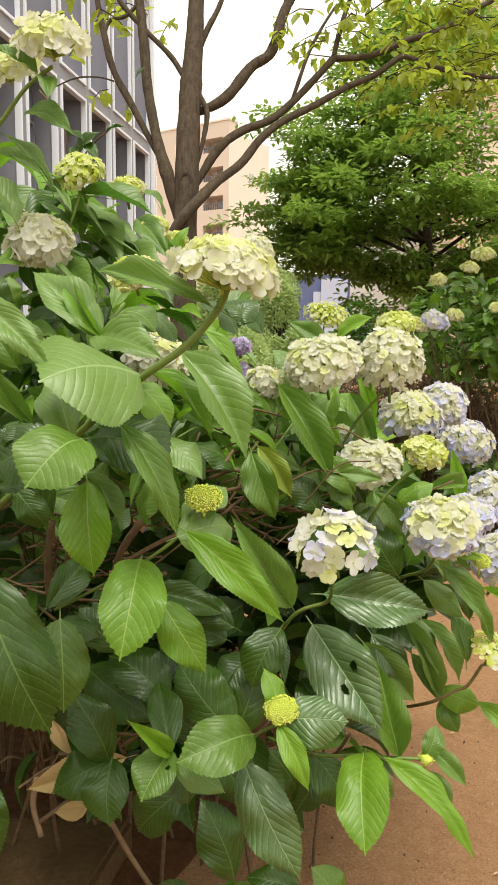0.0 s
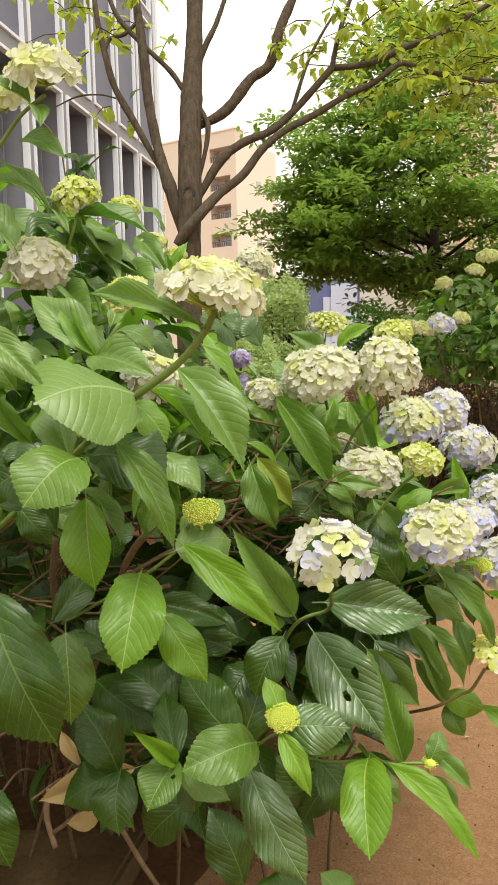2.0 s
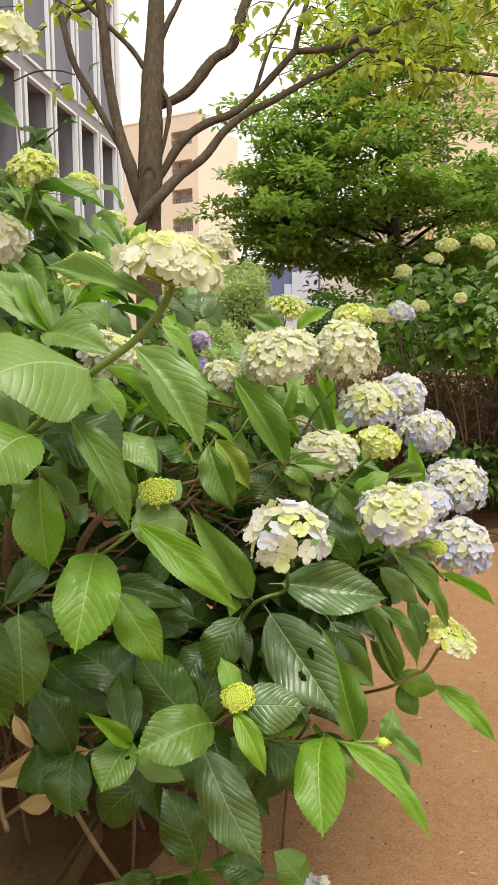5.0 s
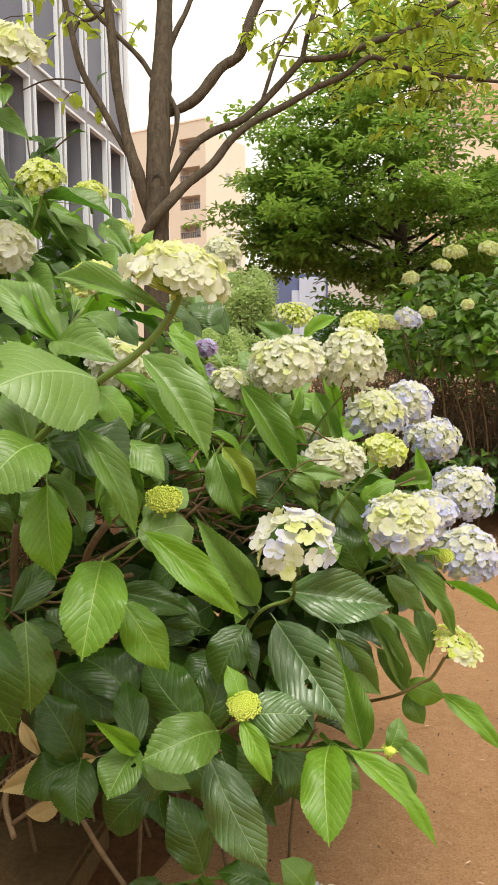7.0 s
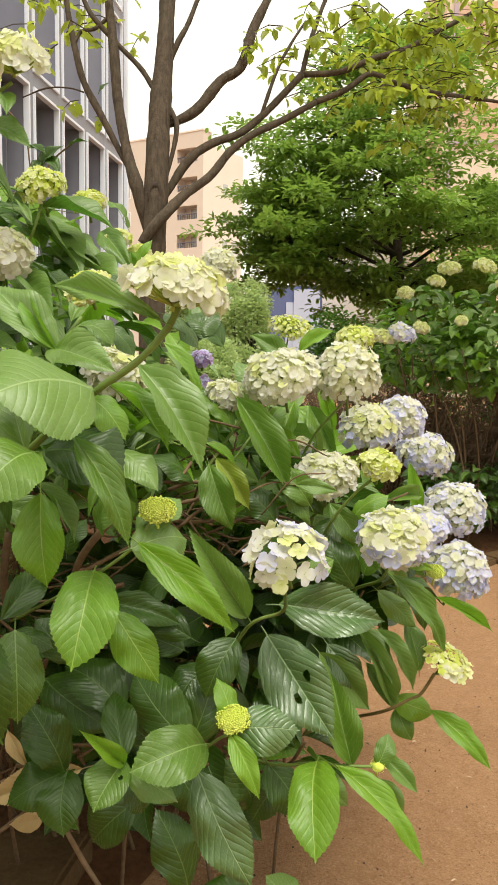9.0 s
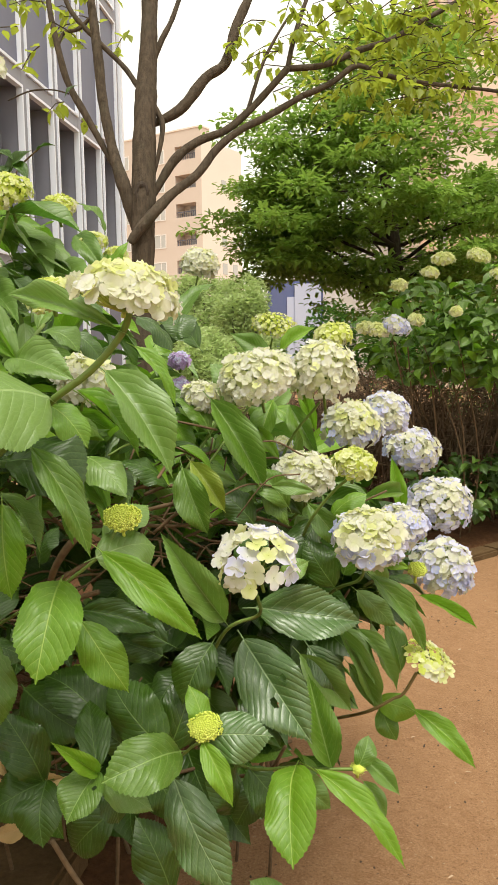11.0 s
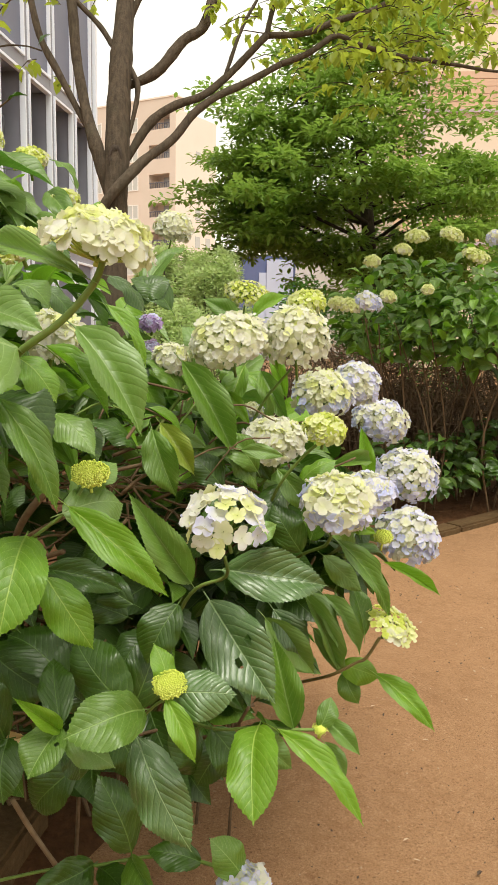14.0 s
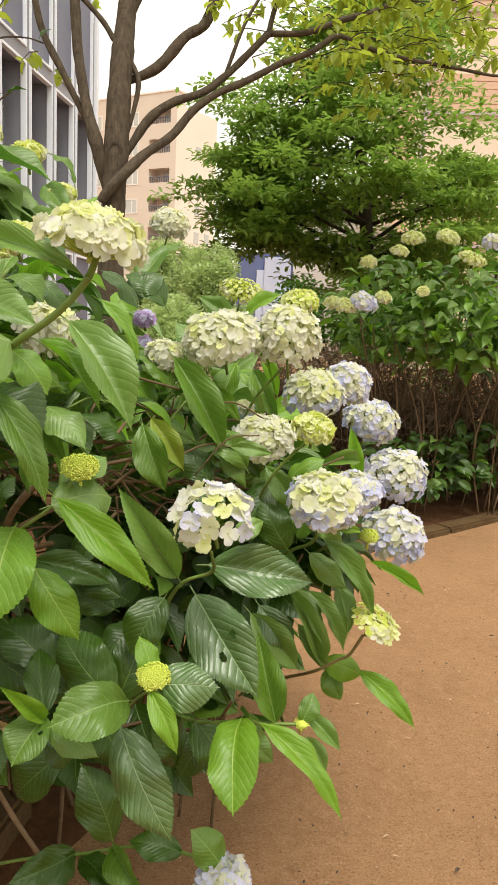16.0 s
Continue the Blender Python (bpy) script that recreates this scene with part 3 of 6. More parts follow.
tree_limb("limb", [(-0.269, 4.444, 2.206, 0.0084), (-0.204, 4.490, 2.504, 0.0135), (-0.228, 4.514, 2.620, 0.0165), (-0.333, 4.550, 2.764, 0.0150), (-0.409, 4.578, 2.874, 0.0136), (-0.561, 4.620, 3.031, 0.0136), (-0.684, 4.657, 3.174, 0.0137), (-0.747, 4.694, 3.317, 0.0107)])
tree_limb("limb", [(-0.287, 4.530, 2.549, 0.0179), (-0.109, 4.541, 2.642, 0.0287), (0.028, 4.608, 2.822, 0.0275), (0.136, 4.649, 2.914, 0.0277), (0.200, 4.710, 3.126, 0.0264), (0.287, 4.773, 3.327, 0.0219)])
tree_limb("limb", [(-0.285, 4.593, 2.807, 0.0106), (-0.213, 4.611, 3.000, 0.0152), (-0.153, 4.653, 3.131, 0.0137), (-0.098, 4.702, 3.295, 0.0123)])
tree_limb("limb", [(-0.293, 4.429, 2.111, 0.0157), (-0.148, 4.463, 2.354, 0.0239), (-0.020, 4.513, 2.467, 0.0211), (0.132, 4.557, 2.537, 0.0198), (0.256, 4.604, 2.646, 0.0184), (0.367, 4.652, 2.770, 0.0186), (0.479, 4.702, 2.901, 0.0187)])
tree_limb("branch", [(0.479, 4.702, 2.901, 0.0172), (0.688, 4.743, 2.934, 0.0173), (0.886, 4.796, 3.028, 0.0175), (1.087, 4.846, 3.107, 0.0161), (1.260, 4.898, 3.219, 0.0146), (1.506, 4.969, 3.371, 0.0115), (1.760, 5.040, 3.560, 0.0060)])
tree_limb("branch", [(0.479, 4.702, 2.901, 0.0140), (0.514, 4.744, 3.052, 0.0141), (0.565, 4.791, 3.219, 0.0126), (0.627, 4.841, 3.388, 0.0111)])
tree_limb("branch", [(0.247, 4.599, 2.633, 0.0107), (0.338, 4.681, 2.911, 0.0093), (0.419, 4.734, 3.078, 0.0078), (0.501, 4.780, 3.214, 0.0063)])
tree_limb("limb", [(-0.367, 4.301, 1.913, 0.0218), (-0.319, 4.305, 1.982, 0.0276), (-0.238, 4.330, 2.076, 0.0292), (-0.153, 4.398, 2.177, 0.0252), (-0.021, 4.470, 2.292, 0.0225), (0.086, 4.524, 2.435, 0.0212), (0.209, 4.570, 2.540, 0.0199), (0.365, 4.618, 2.627, 0.0185), (0.556, 4.678, 2.748, 0.0172)])
tree_limb("branch", [(0.556, 4.678, 2.748, 0.0172), (0.718, 4.723, 2.828, 0.0157), (0.851, 4.768, 2.931, 0.0159), (0.923, 4.780, 2.935, 0.0143), (1.014, 4.787, 2.901, 0.0144), (1.213, 4.809, 2.866, 0.0129), (1.416, 4.836, 2.851, 0.0113), (1.628, 4.865, 2.839, 0.0098), (1.830, 4.891, 2.826, 0.0082), (2.080, 4.930, 2.850, 0.0055), (2.330, 4.970, 2.930, 0.0020)])
tree_limb("branch", [(-0.700, 4.548, 2.726, 0.0045), (-0.784, 4.555, 2.748, 0.0045), (-0.904, 4.556, 2.743, 0.0045), (-1.023, 4.546, 2.691, 0.0030)])
tree_limb("branch", [(-0.758, 4.617, 3.001, 0.0091), (-0.728, 4.631, 3.064, 0.0091), (-0.653, 4.635, 3.085, 0.0106), (-0.577, 4.651, 3.157, 0.0091)])
tree_spray((-0.889, 4.703, 3.245), 0.368, 0.085, 44)
tree_spray((-0.398, 4.694, 3.247), 0.184, 0.055, 8)
tree_spray((0.155, 4.762, 3.264), 0.219, 0.069, 14)
tree_spray((0.232, 4.752, 3.084), 0.082, 0.088, 4)
tree_spray((0.831, 4.856, 3.125), 0.257, 0.193, 36)
tree_spray((1.235, 4.919, 3.119), 0.261, 0.196, 54)
tree_spray((1.546, 4.961, 3.073), 0.198, 0.232, 42)
tree_spray((0.962, 4.840, 2.845), 0.194, 0.146, 24)
tree_spray((1.267, 4.882, 2.797), 0.196, 0.131, 26)
tree_spray((1.513, 4.981, 3.268), 0.198, 0.165, 36)
tree_spray((0.568, 4.811, 3.107), 0.159, 0.159, 26)
tree_spray((0.374, 4.757, 2.937), 0.126, 0.158, 10)
tree_spray((-0.780, 4.640, 2.900), 0.055, 0.190, 14)
tree_spray((-0.603, 4.616, 2.625), 0.037, 0.025, 2)
tree_spray((0.763, 4.811, 2.866), 0.096, 0.080, 10)
tree_spray((1.032, 4.902, 3.235), 0.324, 0.097, 42)
tree_spray((1.830, 5.022, 3.223), 0.234, 0.201, 44)
tree_spray((2.026, 5.022, 3.001), 0.202, 0.168, 34)


def make_knot(at, width, height):
    """A rough scar with a raised lip where a limb was cut off."""
    s = Soup()
    at = Vector(at)
    ring = []
    for k, (r, out) in enumerate(((1.2, 0.030), (0.95, -0.002), (0.70, -0.006), (0.45, 0.006), (0.15, 0.014))):
        for i in range(20):
            a = 2 * math.pi * i / 20
            j = 1 + 0.5 * noise.noise(Vector((math.cos(a) * 1.7, math.sin(a) * 1.7, k * 0.7)))
            ring.append(tuple(at + Vector((math.cos(a) * r * j * width, out + 0.012 * noise.noise(Vector((a * 3, k, 2))), math.sin(a) * r * j * height))))
    faces = [(k * 20 + i, k * 20 + (i + 1) % 20, k * 20 + 20 + (i + 1) % 20, k * 20 + 20 + i) for k in range(4) for i in range(20)]
    s.add(ring, faces + [tuple(80 + i for i in range(20))])
    part("knot", s.mesh("knot", DARK_BARK), tree, "dark rough branch scar")


make_knot((-0.305, 4.360, 2.169), 0.036, 0.060)
part("twig_tangle", tree_twigs.mesh("twig_tangle", BARK), tree, kind="stuff")
part("crown", tree_leaves.mesh("crown", TREE_LEAF), tree, "yellow-green young leaves", kind="stuff")


# ---- far trees, hedges and shrubs ----
def leaf_cloud(soup, rng, at, radii, count, size, tilt=0.5, droop=0.2, shell=0.55):
    """Leaves through a lump, denser towards its skin."""
    for _ in range(count):
        d = Vector((rng.gauss(0, 1), rng.gauss(0, 1), rng.gauss(0, 1))).normalized()
        r = shell + (1 - shell) * rng.random()
        p = Vector(at) + Vector((d.x * radii[0], d.y * radii[1], d.z * radii[2])) * r
        along = (Vector((d.x, d.y, d.z * 0.5)) * 0.8 + Vector((rng.uniform(-1, 1), rng.uniform(-1, 1), rng.uniform(-0.5, 0.4) - droop))).normalized()
        up = Vector((rng.uniform(-tilt, tilt), rng.uniform(-tilt, tilt), 1))
        small_leaf(soup, p, along, up, size * rng.uniform(0.7, 1.2), size * rng.uniform(0.4, 0.55))


def make_big_tree():
    rng = random.Random(23)
    t = thing("spreading_tree", "broad green tree with tiers of dense leaves", "tree", at=(0, 0, 0))
    base = Vector((3.1, 13.6, 0))
    part("trunk", stem_mesh("trunk", [(3.1, 13.6, -0.05, 0.17), (3.05, 13.6, 1.4, 0.14), (3.0, 13.6, 2.8, 0.12), (2.8, 13.7, 4.5, 0.09), (2.7, 13.7, 6.5, 0.05)], DARK_BARK, 12, 6, 0.15), t)
    crown = Soup()
    openings = ((1.93, 2.88), (2.91, 2.88))
    limbs = []
    tiers = 15
    for k in range(tiers):
        f = k / (tiers - 1)
        z = 2.15 + 4.3 * f
        reach = float(np.interp(z, (2.1, 2.6, 3.4, 4.4, 4.9, 5.4, 6.1, 6.6), (1.9, 2.8, 3.0, 2.9, 2.65, 2.35, 1.65, 0.9)))
        arms = 9 if k < 9 else 7
        turn = rng.uniform(0, 6.28)
        for i in range(arms):
            a = turn + 6.28 * i / arms + rng.uniform(-0.25, 0.25)
            r = reach * rng.uniform(0.72, 1.08) * (1.06 if math.cos(a) < -0.3 and z < 4.6 else 1.0)
            lift = rng.uniform(-0.15, 0.35)
            tip = Vector((base.x - 0.1 + math.cos(a) * r, base.y + math.sin(a) * r, z + lift + rng.uniform(-0.2, 0.2) + (0.6 if math.cos(a) < 0.0 and z < 2.9 else 0)))
            root = Vector((base.x - 0.3 * f, base.y, max(1.9, z - 0.35)))
            mid = root.lerp(tip, 0.5) + Vector((0, 0, 0.2))
            if i % 3 == 0 and k < 11 and not (tip.x > 3.5 and tip.z > 4.1):
                limbs.append((root, mid, mid.lerp(tip, 0.5)))
            for q in range(7 if z < 5.2 else 4):
                s = 0.36 + 0.64 * (q + rng.random()) / 6
                p = root.lerp(tip, s) + Vector((rng.uniform(-0.35, 0.35), rng.uniform(-0.35, 0.35), 0.18 * math.sin(3.1 * s) + rng.uniform(-0.08, 0.08)))
                if (p.x > 3.65 and 4.3 < p.z < 5.5) or any(((p.x - x) / 0.50) ** 2 + ((p.z - z) / 0.28) ** 2 < 1 for x, z in openings):
                    continue
                leaf_cloud(crown, rng, p, (0.46, 0.46, 0.075), 66, 0.128, 0.34, -0.02, 0.1)
    # heavy lower sprays on the open side
    for q in range(40):
        p = Vector((base.x - rng.uniform(0.7, 2.7), base.y + rng.uniform(-0.9, 0.9), rng.uniform(2.45, 3.2)))
        if any(((p.x - x) / 0.55) ** 2 + ((p.z - z) / 0.30) ** 2 < 1 for x, z in openings):
            continue
        leaf_cloud(crown, rng, p, (0.42, 0.42, 0.10), 48, 0.15, 0.4, 0.1, 0.1)
    # the fuller side of the crown, in layers with dark spaces between
    for q in range(130):
        layer = q % 7
        z = 2.75 + 0.30 * layer + rng.uniform(-0.05, 0.05)
        left = float(np.interp(z, (2.7, 3.1, 3.7, 4.3, 4.8), (0.55, 0.22, 0.14, 0.34, 0.62)))
        p = Vector((left + rng.uniform(0.35, 1.5), base.y + rng.uniform(-1.2, 1.0), z - 0.10 * rng.random()))
        leaf_cloud(crown, rng, p, (0.40, 0.40, 0.07), 52, 0.128, 0.34, 0.04, 0.1)
    # drooping lower sprays round the trunk
    for q in range(52):
        a = rng.uniform(1.6, 7.0)
        r = rng.uniform(0.3, 1.5)
        p = Vector((base.x - 0.15 + math.cos(a) * r, base.y + math.sin(a) * r, rng.uniform(1.75, 2.7)))
        if any(((p.x - x) / 0.50) ** 2 + ((p.z - z) / 0.28) ** 2 < 1 for x, z in openings):
            continue
        leaf_cloud(crown, rng, p, (0.36, 0.36, 0.12), 40, 0.13, 0.4, 0.25, 0.1)
    for root, mid, tip in limbs:
        part("limb", stem_mesh("limb", [(*root, 0.036), (*mid, 0.022), (*tip, 0.008)], DARK_BARK, 6, 4, 0.1), t)
    part("crown", crown.mesh("crown", CROWN_LEAF), t, kind="stuff")


make_big_tree()


def make_shrub(at, radii, count, size, material, label, seed, name="clipped_shrub", lumps=18, lump=0.42):
    rng = random.Random(seed)
    t = thing(name, label, "shrub", at=(at[0], at[1], 0))
    s, stems = Soup(), Soup()
    for k in range(lumps):
        d = Vector((rng.gauss(0, 1), rng.gauss(0, 1), abs(rng.gauss(0, 1)) - 0.3)).normalized()
        p = Vector((d.x * radii[0], d.y * radii[1], at[2] + d.z * radii[2])) * 1.0
        leaf_cloud(s, rng, p, tuple(r * lump for r in radii), count // lumps, size, 0.9, 0.0, 0.6)
        stems.tube([(0, 0, -0.03), (p.x * 0.4, p.y * 0.4, p.z * 0.5), tuple(p)], [0.03, 0.02, 0.008], 5)
    part("crown", s.mesh("crown", material), t, kind="stuff")
    part("stem_tangle", stems.mesh("stem_tangle", DARK_BARK), t, kind="stuff")


make_shrub((0.36, 11.1, 1.12), (0.44, 0.45, 0.98), 26000, 0.055, SHRUB_LEAF, "rounded light green shrub in the far bed", 31, lumps=40, lump=0.34)
make_shrub((-0.14, 8.7, 0.75), (0.36, 0.40, 0.68), 18000, 0.045, SHRUB_LEAF, "rounded light green shrub in the far bed", 32, lumps=40, lump=0.34)
make_shrub((-0.22, 12.0, 1.2), (0.62, 0.55, 1.05), 26000, 0.06, SHRUB_LEAF, "rounded light green shrub in the far bed", 33, lumps=40, lump=0.34)
make_shrub((2.3, 10.8, 1.15), (0.9, 0.6, 0.85), 5200, 0.08, BACK_LEAF, "dark green shrub under the broad tree", 34)
make_shrub((4.2, 10.2, 0.9), (1.1, 0.7, 0.9), 4200, 0.08, BACK_LEAF, "dark green shrub under the broad tree", 35)
make_shrub((-3.6, 12.0, 0.9), (1.2, 0.8, 1.0), 3600, 0.09, BACK_LEAF, "dark green shrub beside the office building", 36)
make_shrub((5.6, 16.0, 2.0), (2.2, 1.6, 2.0), 9000, 0.13, CROWN_LEAF, "tall leafy tree beside the tiled building", 37, "leafy_tree", 30)


def make_twig_hedge():
    rng = random.Random(41)
    h = thing("twig_hedge", "low clipped hedge of bare brown twigs", "hedge", at=(0, 0, 0))
    s, leaves = Soup(), Soup()
    for _ in range(1300):
        a = Vector((rng.uniform(0.4, 3.6), rng.uniform(6.0, 6.7), rng.uniform(0.0, 0.5)))
        b = a + Vector((rng.uniform(-0.35, 0.35), rng.uniform(-0.2, 0.2), rng.uniform(0.4, 0.85)))
        b.z = min(b.z, 1.18)
        m = a.lerp(b, 0.5) + Vector((rng.uniform(-0.08, 0.08), rng.uniform(-0.05, 0.05), 0))
        s.tube([a, m, b], [0.0055, 0.004, 0.0025], 5)
        for q in range(5):
            c = a.lerp(b, rng.uniform(0.4, 1))
            s.tube([c, c + Vector((rng.uniform(-0.18, 0.18), rng.uniform(-0.15, 0.1), rng.uniform(-0.03, 0.12)))], [0.0035, 0.002], 4)
    for _ in range(1500):
        p = Vector((rng.uniform(0.4, 3.6), rng.uniform(6.0, 6.7), rng.uniform(0.95, 1.2)))
        small_leaf(leaves, p, Vector((rng.uniform(-1, 1), rng.uniform(-1, 1), rng.uniform(-0.3, 0.6))), Vector((0, 0, 1)), 0.035, 0.016)
    part("twig_tangle", s.mesh("twig_tangle", HEDGE_TWIG), h, kind="stuff")
    part("foliage", leaves.mesh("foliage", LITTER), h, "sparse brown leaves", kind="stuff")


make_twig_hedge()


# ---- hydrangea bushes ----
def outline(v, peak=0.44, fall=1.75, swell=0.62):
    """Half the width of an egg-shaped leaf, widest at peak, that ends in a short drawn-out tip."""
    if not 0 < v < 1:
        return 0.0
    if v < peak:
        return 0.5 * (1 - ((peak - v) / peak) ** 2.1) ** swell
    s = (v - peak) / (1 - peak)
    body = (1 - min(1.0, s / 0.93) ** fall) ** 0.92
    return 0.5 * max(body, 0.72 * (1 - s) if s > 0.7 else 0.0)


SHAPES = {"ovate": (0.46, 1.72, 0.80), "broad": (0.48, 1.95, 0.62), "shield": (0.58, 2.3, 0.70), "slim": (0.44, 1.45, 0.95)}


def leaf_mesh(tone, bend, fold, wave, seed, shape="ovate", holes=()):
    """A toothed hydrangea leaf of unit length and width: x across, y along, z out of its face."""
    rng = random.Random(seed)
    rows, cols = 56, (-1, -0.75, -0.48, -0.22, 0, 0.22, 0.48, 0.75, 1)
    if holes:
        rows, cols = 84, tuple(k / 19 for k in range(-19, 20))
    verts, uvs, faces = [], [], []
    lean = rng.uniform(-0.05, 0.05)
    skew = rng.uniform(-0.10, 0.10)
    for i in range(rows + 1):
        v = i / rows
        half = outline(v, *SHAPES[shape])
        for c in cols:
            tooth = (0.012 if i % 2 else -0.007) * (abs(c) == 1) * (0.08 < v < 0.97) * rng.uniform(0.5, 1.5)
            x = c * (half * (1 + skew * c) + tooth) + lean * math.sin(math.pi * v)
            y = v + (0.010 if abs(c) == 1 and i % 2 else 0) - 0.05 * abs(c) * (1 - v) * (v < 0.25)
            z = bend * 4 * v * (1 - v) * (1.25 - 0.5 * v) + (fold * 1.9 * abs(c) - 0.15 * c * c) * half * 2
            z += 1.35 * wave * math.sin(v * 10 + seed + 2 * c) * abs(c) * half + 0.35 * wave * math.sin(v * 23 + 3 * seed - 2 * c) * c * c * half
            z -= 0.16 * max(0.0, v - 0.70) ** 1.5
            verts.append((x, y, z))
            uvs.append((0.5 + 0.5 * c * min(1, half * 2), v))
    w = len(cols)
    for i in range(rows):
        for j in range(w - 1):
            cx, cy = (cols[j] + cols[j + 1]) / 2, (i + 0.5) / rows
            if any((cx - hx) ** 2 / 0.013 + (cy - hy - 0.12 * (cx - hx)) ** 2 / 0.0022 < 1 for hx, hy in holes):
                continue
            faces.append((i * w + j, i * w + j + 1, (i + 1) * w + j + 1, (i + 1) * w + j))
    # stalk
    k = len(verts)
    for y, z in ((-0.17, -0.10), (-0.08, -0.035), (0.02, -0.002), (0.5, 4 * bend * 0.25 - 0.006)):
        r = 0.015 if y < 0.1 else 0.006
        for dx, dz in ((-r, 0), (r, 0), (0, -r * 0.9)):
            verts.append((dx, y, z + dz))
            uvs.append((0.5, 0.5))
    for i in range(3):
        for j in range(3):
            faces.append((k + 3 * i + j, k + 3 * i + (j + 1) % 3, k + 3 * i + 3 + (j + 1) % 3, k + 3 * i + 3 + j))
    return mesh_of("leaf", verts, faces, LEAF[tone], uvs)


LEAF_MESH = {}
for tone_key in "bmdpytg":
    LEAF_MESH[tone_key] = [leaf_mesh(tone_key, 0.09, 0.12, 0.06, 1, "slim"), leaf_mesh(tone_key, 0.15, 0.08, 0.07, 2, "broad"), leaf_mesh(tone_key, 0.06, 0.18, 0.06, 3, "slim"), leaf_mesh(tone_key, 0.19, 0.11, 0.07, 4, "shield"),
                           leaf_mesh(tone_key, 0.12, 0.05, 0.09, 5, "ovate"), leaf_mesh(tone_key, 0.08, 0.15, 0.08, 6, "ovate"), leaf_mesh(tone_key, 0.16, 0.10, 0.10, 7, "ovate"), leaf_mesh(tone_key, 0.14, 0.03, 0.09, 8, "broad")]
LEAF_MESH["h"] = [leaf_mesh("h", 0.06, 0.12, 0.06, 5, "ovate", ((-0.36, 0.46), (0.26, 0.57)))]
LEAF_MESH["o"] = [leaf_mesh("o", 0.06, 0.12, 0.06, 6, "broad", ((-0.45, 0.30),))]
LEAF_MESH["f"] = [leaf_mesh("p", 0.08, -0.03, 0.04, 2, "broad")]
BY_SHAPE = {"slim": (0, 2), "ovate": (4, 5, 6), "broad": (1, 7), "shield": (3,)}

bush = thing("hydrangea_bush", "large hydrangea bush with broad leaves and cream to blue flower heads", "shrub", group="hydrangea bushes")
OUT = Vector((0, -0.72, 0.69))
placed = []


def leaf_matrix(base, tip, width, out, roll=0.0):
    base, tip = Vector(base), Vector(tip)
    along = tip - base
    length = along.length
    along /= length
    n = (out - along * out.dot(along)).normalized()
    side = along.cross(n)
    a = radians(roll)
    side, n = side * math.cos(a) + n * math.sin(a), n * math.cos(a) - side * math.sin(a)
    return Matrix(((side.x * width, along.x * length, n.x * length, base.x), (side.y * width, along.y * length, n.y * length, base.y),
                   (side.z * width, along.z * length, n.z * length, base.z), (0, 0, 0, 1)))


def leaf(base, tip, width, tone, roll=0.0, shape=None):
    choice = LEAF_MESH[tone]
    if len(choice) > 1:
        ratio = width / (Vector(tip) - Vector(base)).length
        shape = shape or ("slim" if ratio < 0.46 else "ovate" if ratio < 0.62 else "broad" if ratio < 0.8 else "shield")
        choice = [choice[i] for i in BY_SHAPE[shape]]
    high = min(1.0, max(0.0, (base[2] - 1.38) / 0.12))
    out = OUT.lerp(Vector((0, -0.42, 0.91)), high)
    part("leaf", choice[len(placed) % len(choice)], bush, matrix=leaf_matrix(base, tip, width * (1 + 0.22 * high), out, roll))
    placed.append((base, tip))


def stem(points, material=GREEN_STEM):
    part("stem", stem_mesh("stem", points, material, 8, 6, 0.12), bush)


# florets: four rounded sepals and a tiny eye
def floret_mesh(kind, seed):
    rng = random.Random(seed)
    verts, uvs, faces = [], [], []
    for q in range(4):
        a = math.pi / 2 * q + rng.uniform(-0.18, 0.18)
        ca, sa = math.cos(a), math.sin(a)
        cup, size = rng.uniform(0.10, 0.42), rng.uniform(0.88, 1.1)
        k = len(verts)
        rows = ((0.05, 0.08), (0.32, 0.42), (0.64, 0.55), (0.90, 0.42), (1.02, 0.14))
        for i, (y, half) in enumerate(rows):
            for c in (-1, 0, 1):
                x = c * half * size
                yy = y * size
                z = cup * (y * y) - 0.10 * (c == 0) * half + 0.20 * math.sin(6 * y + 2.4 * c + seed + q) * y * 0.6 - 0.25 * max(0, y - 0.6) + 0.02 * q
                verts.append((x * ca - yy * sa, x * sa + yy * ca, z))
                uvs.append((0.5 + 0.5 * c, y))
        for i in range(4):
            for j in range(2):
                faces.append((k + 3 * i + j, k + 3 * i + j + 1, k + 3 * i + 4 + j, k + 3 * i + 3 + j))
    k = len(verts)
    verts += [(0.09, 0, 0.05), (-0.05, 0.08, 0.05), (-0.05, -0.08, 0.05), (0, 0, 0.14)]
    uvs += [(0.5, 0.0)] * 4
    faces += [(k, k + 1, k + 3), (k + 1, k + 2, k + 3), (k + 2, k, k + 3)]
    return mesh_of("floret", verts, faces, PETAL[kind], uvs)


FLORET = {kind: [floret_mesh(kind, s) for s in range(3)] for kind in PETAL}
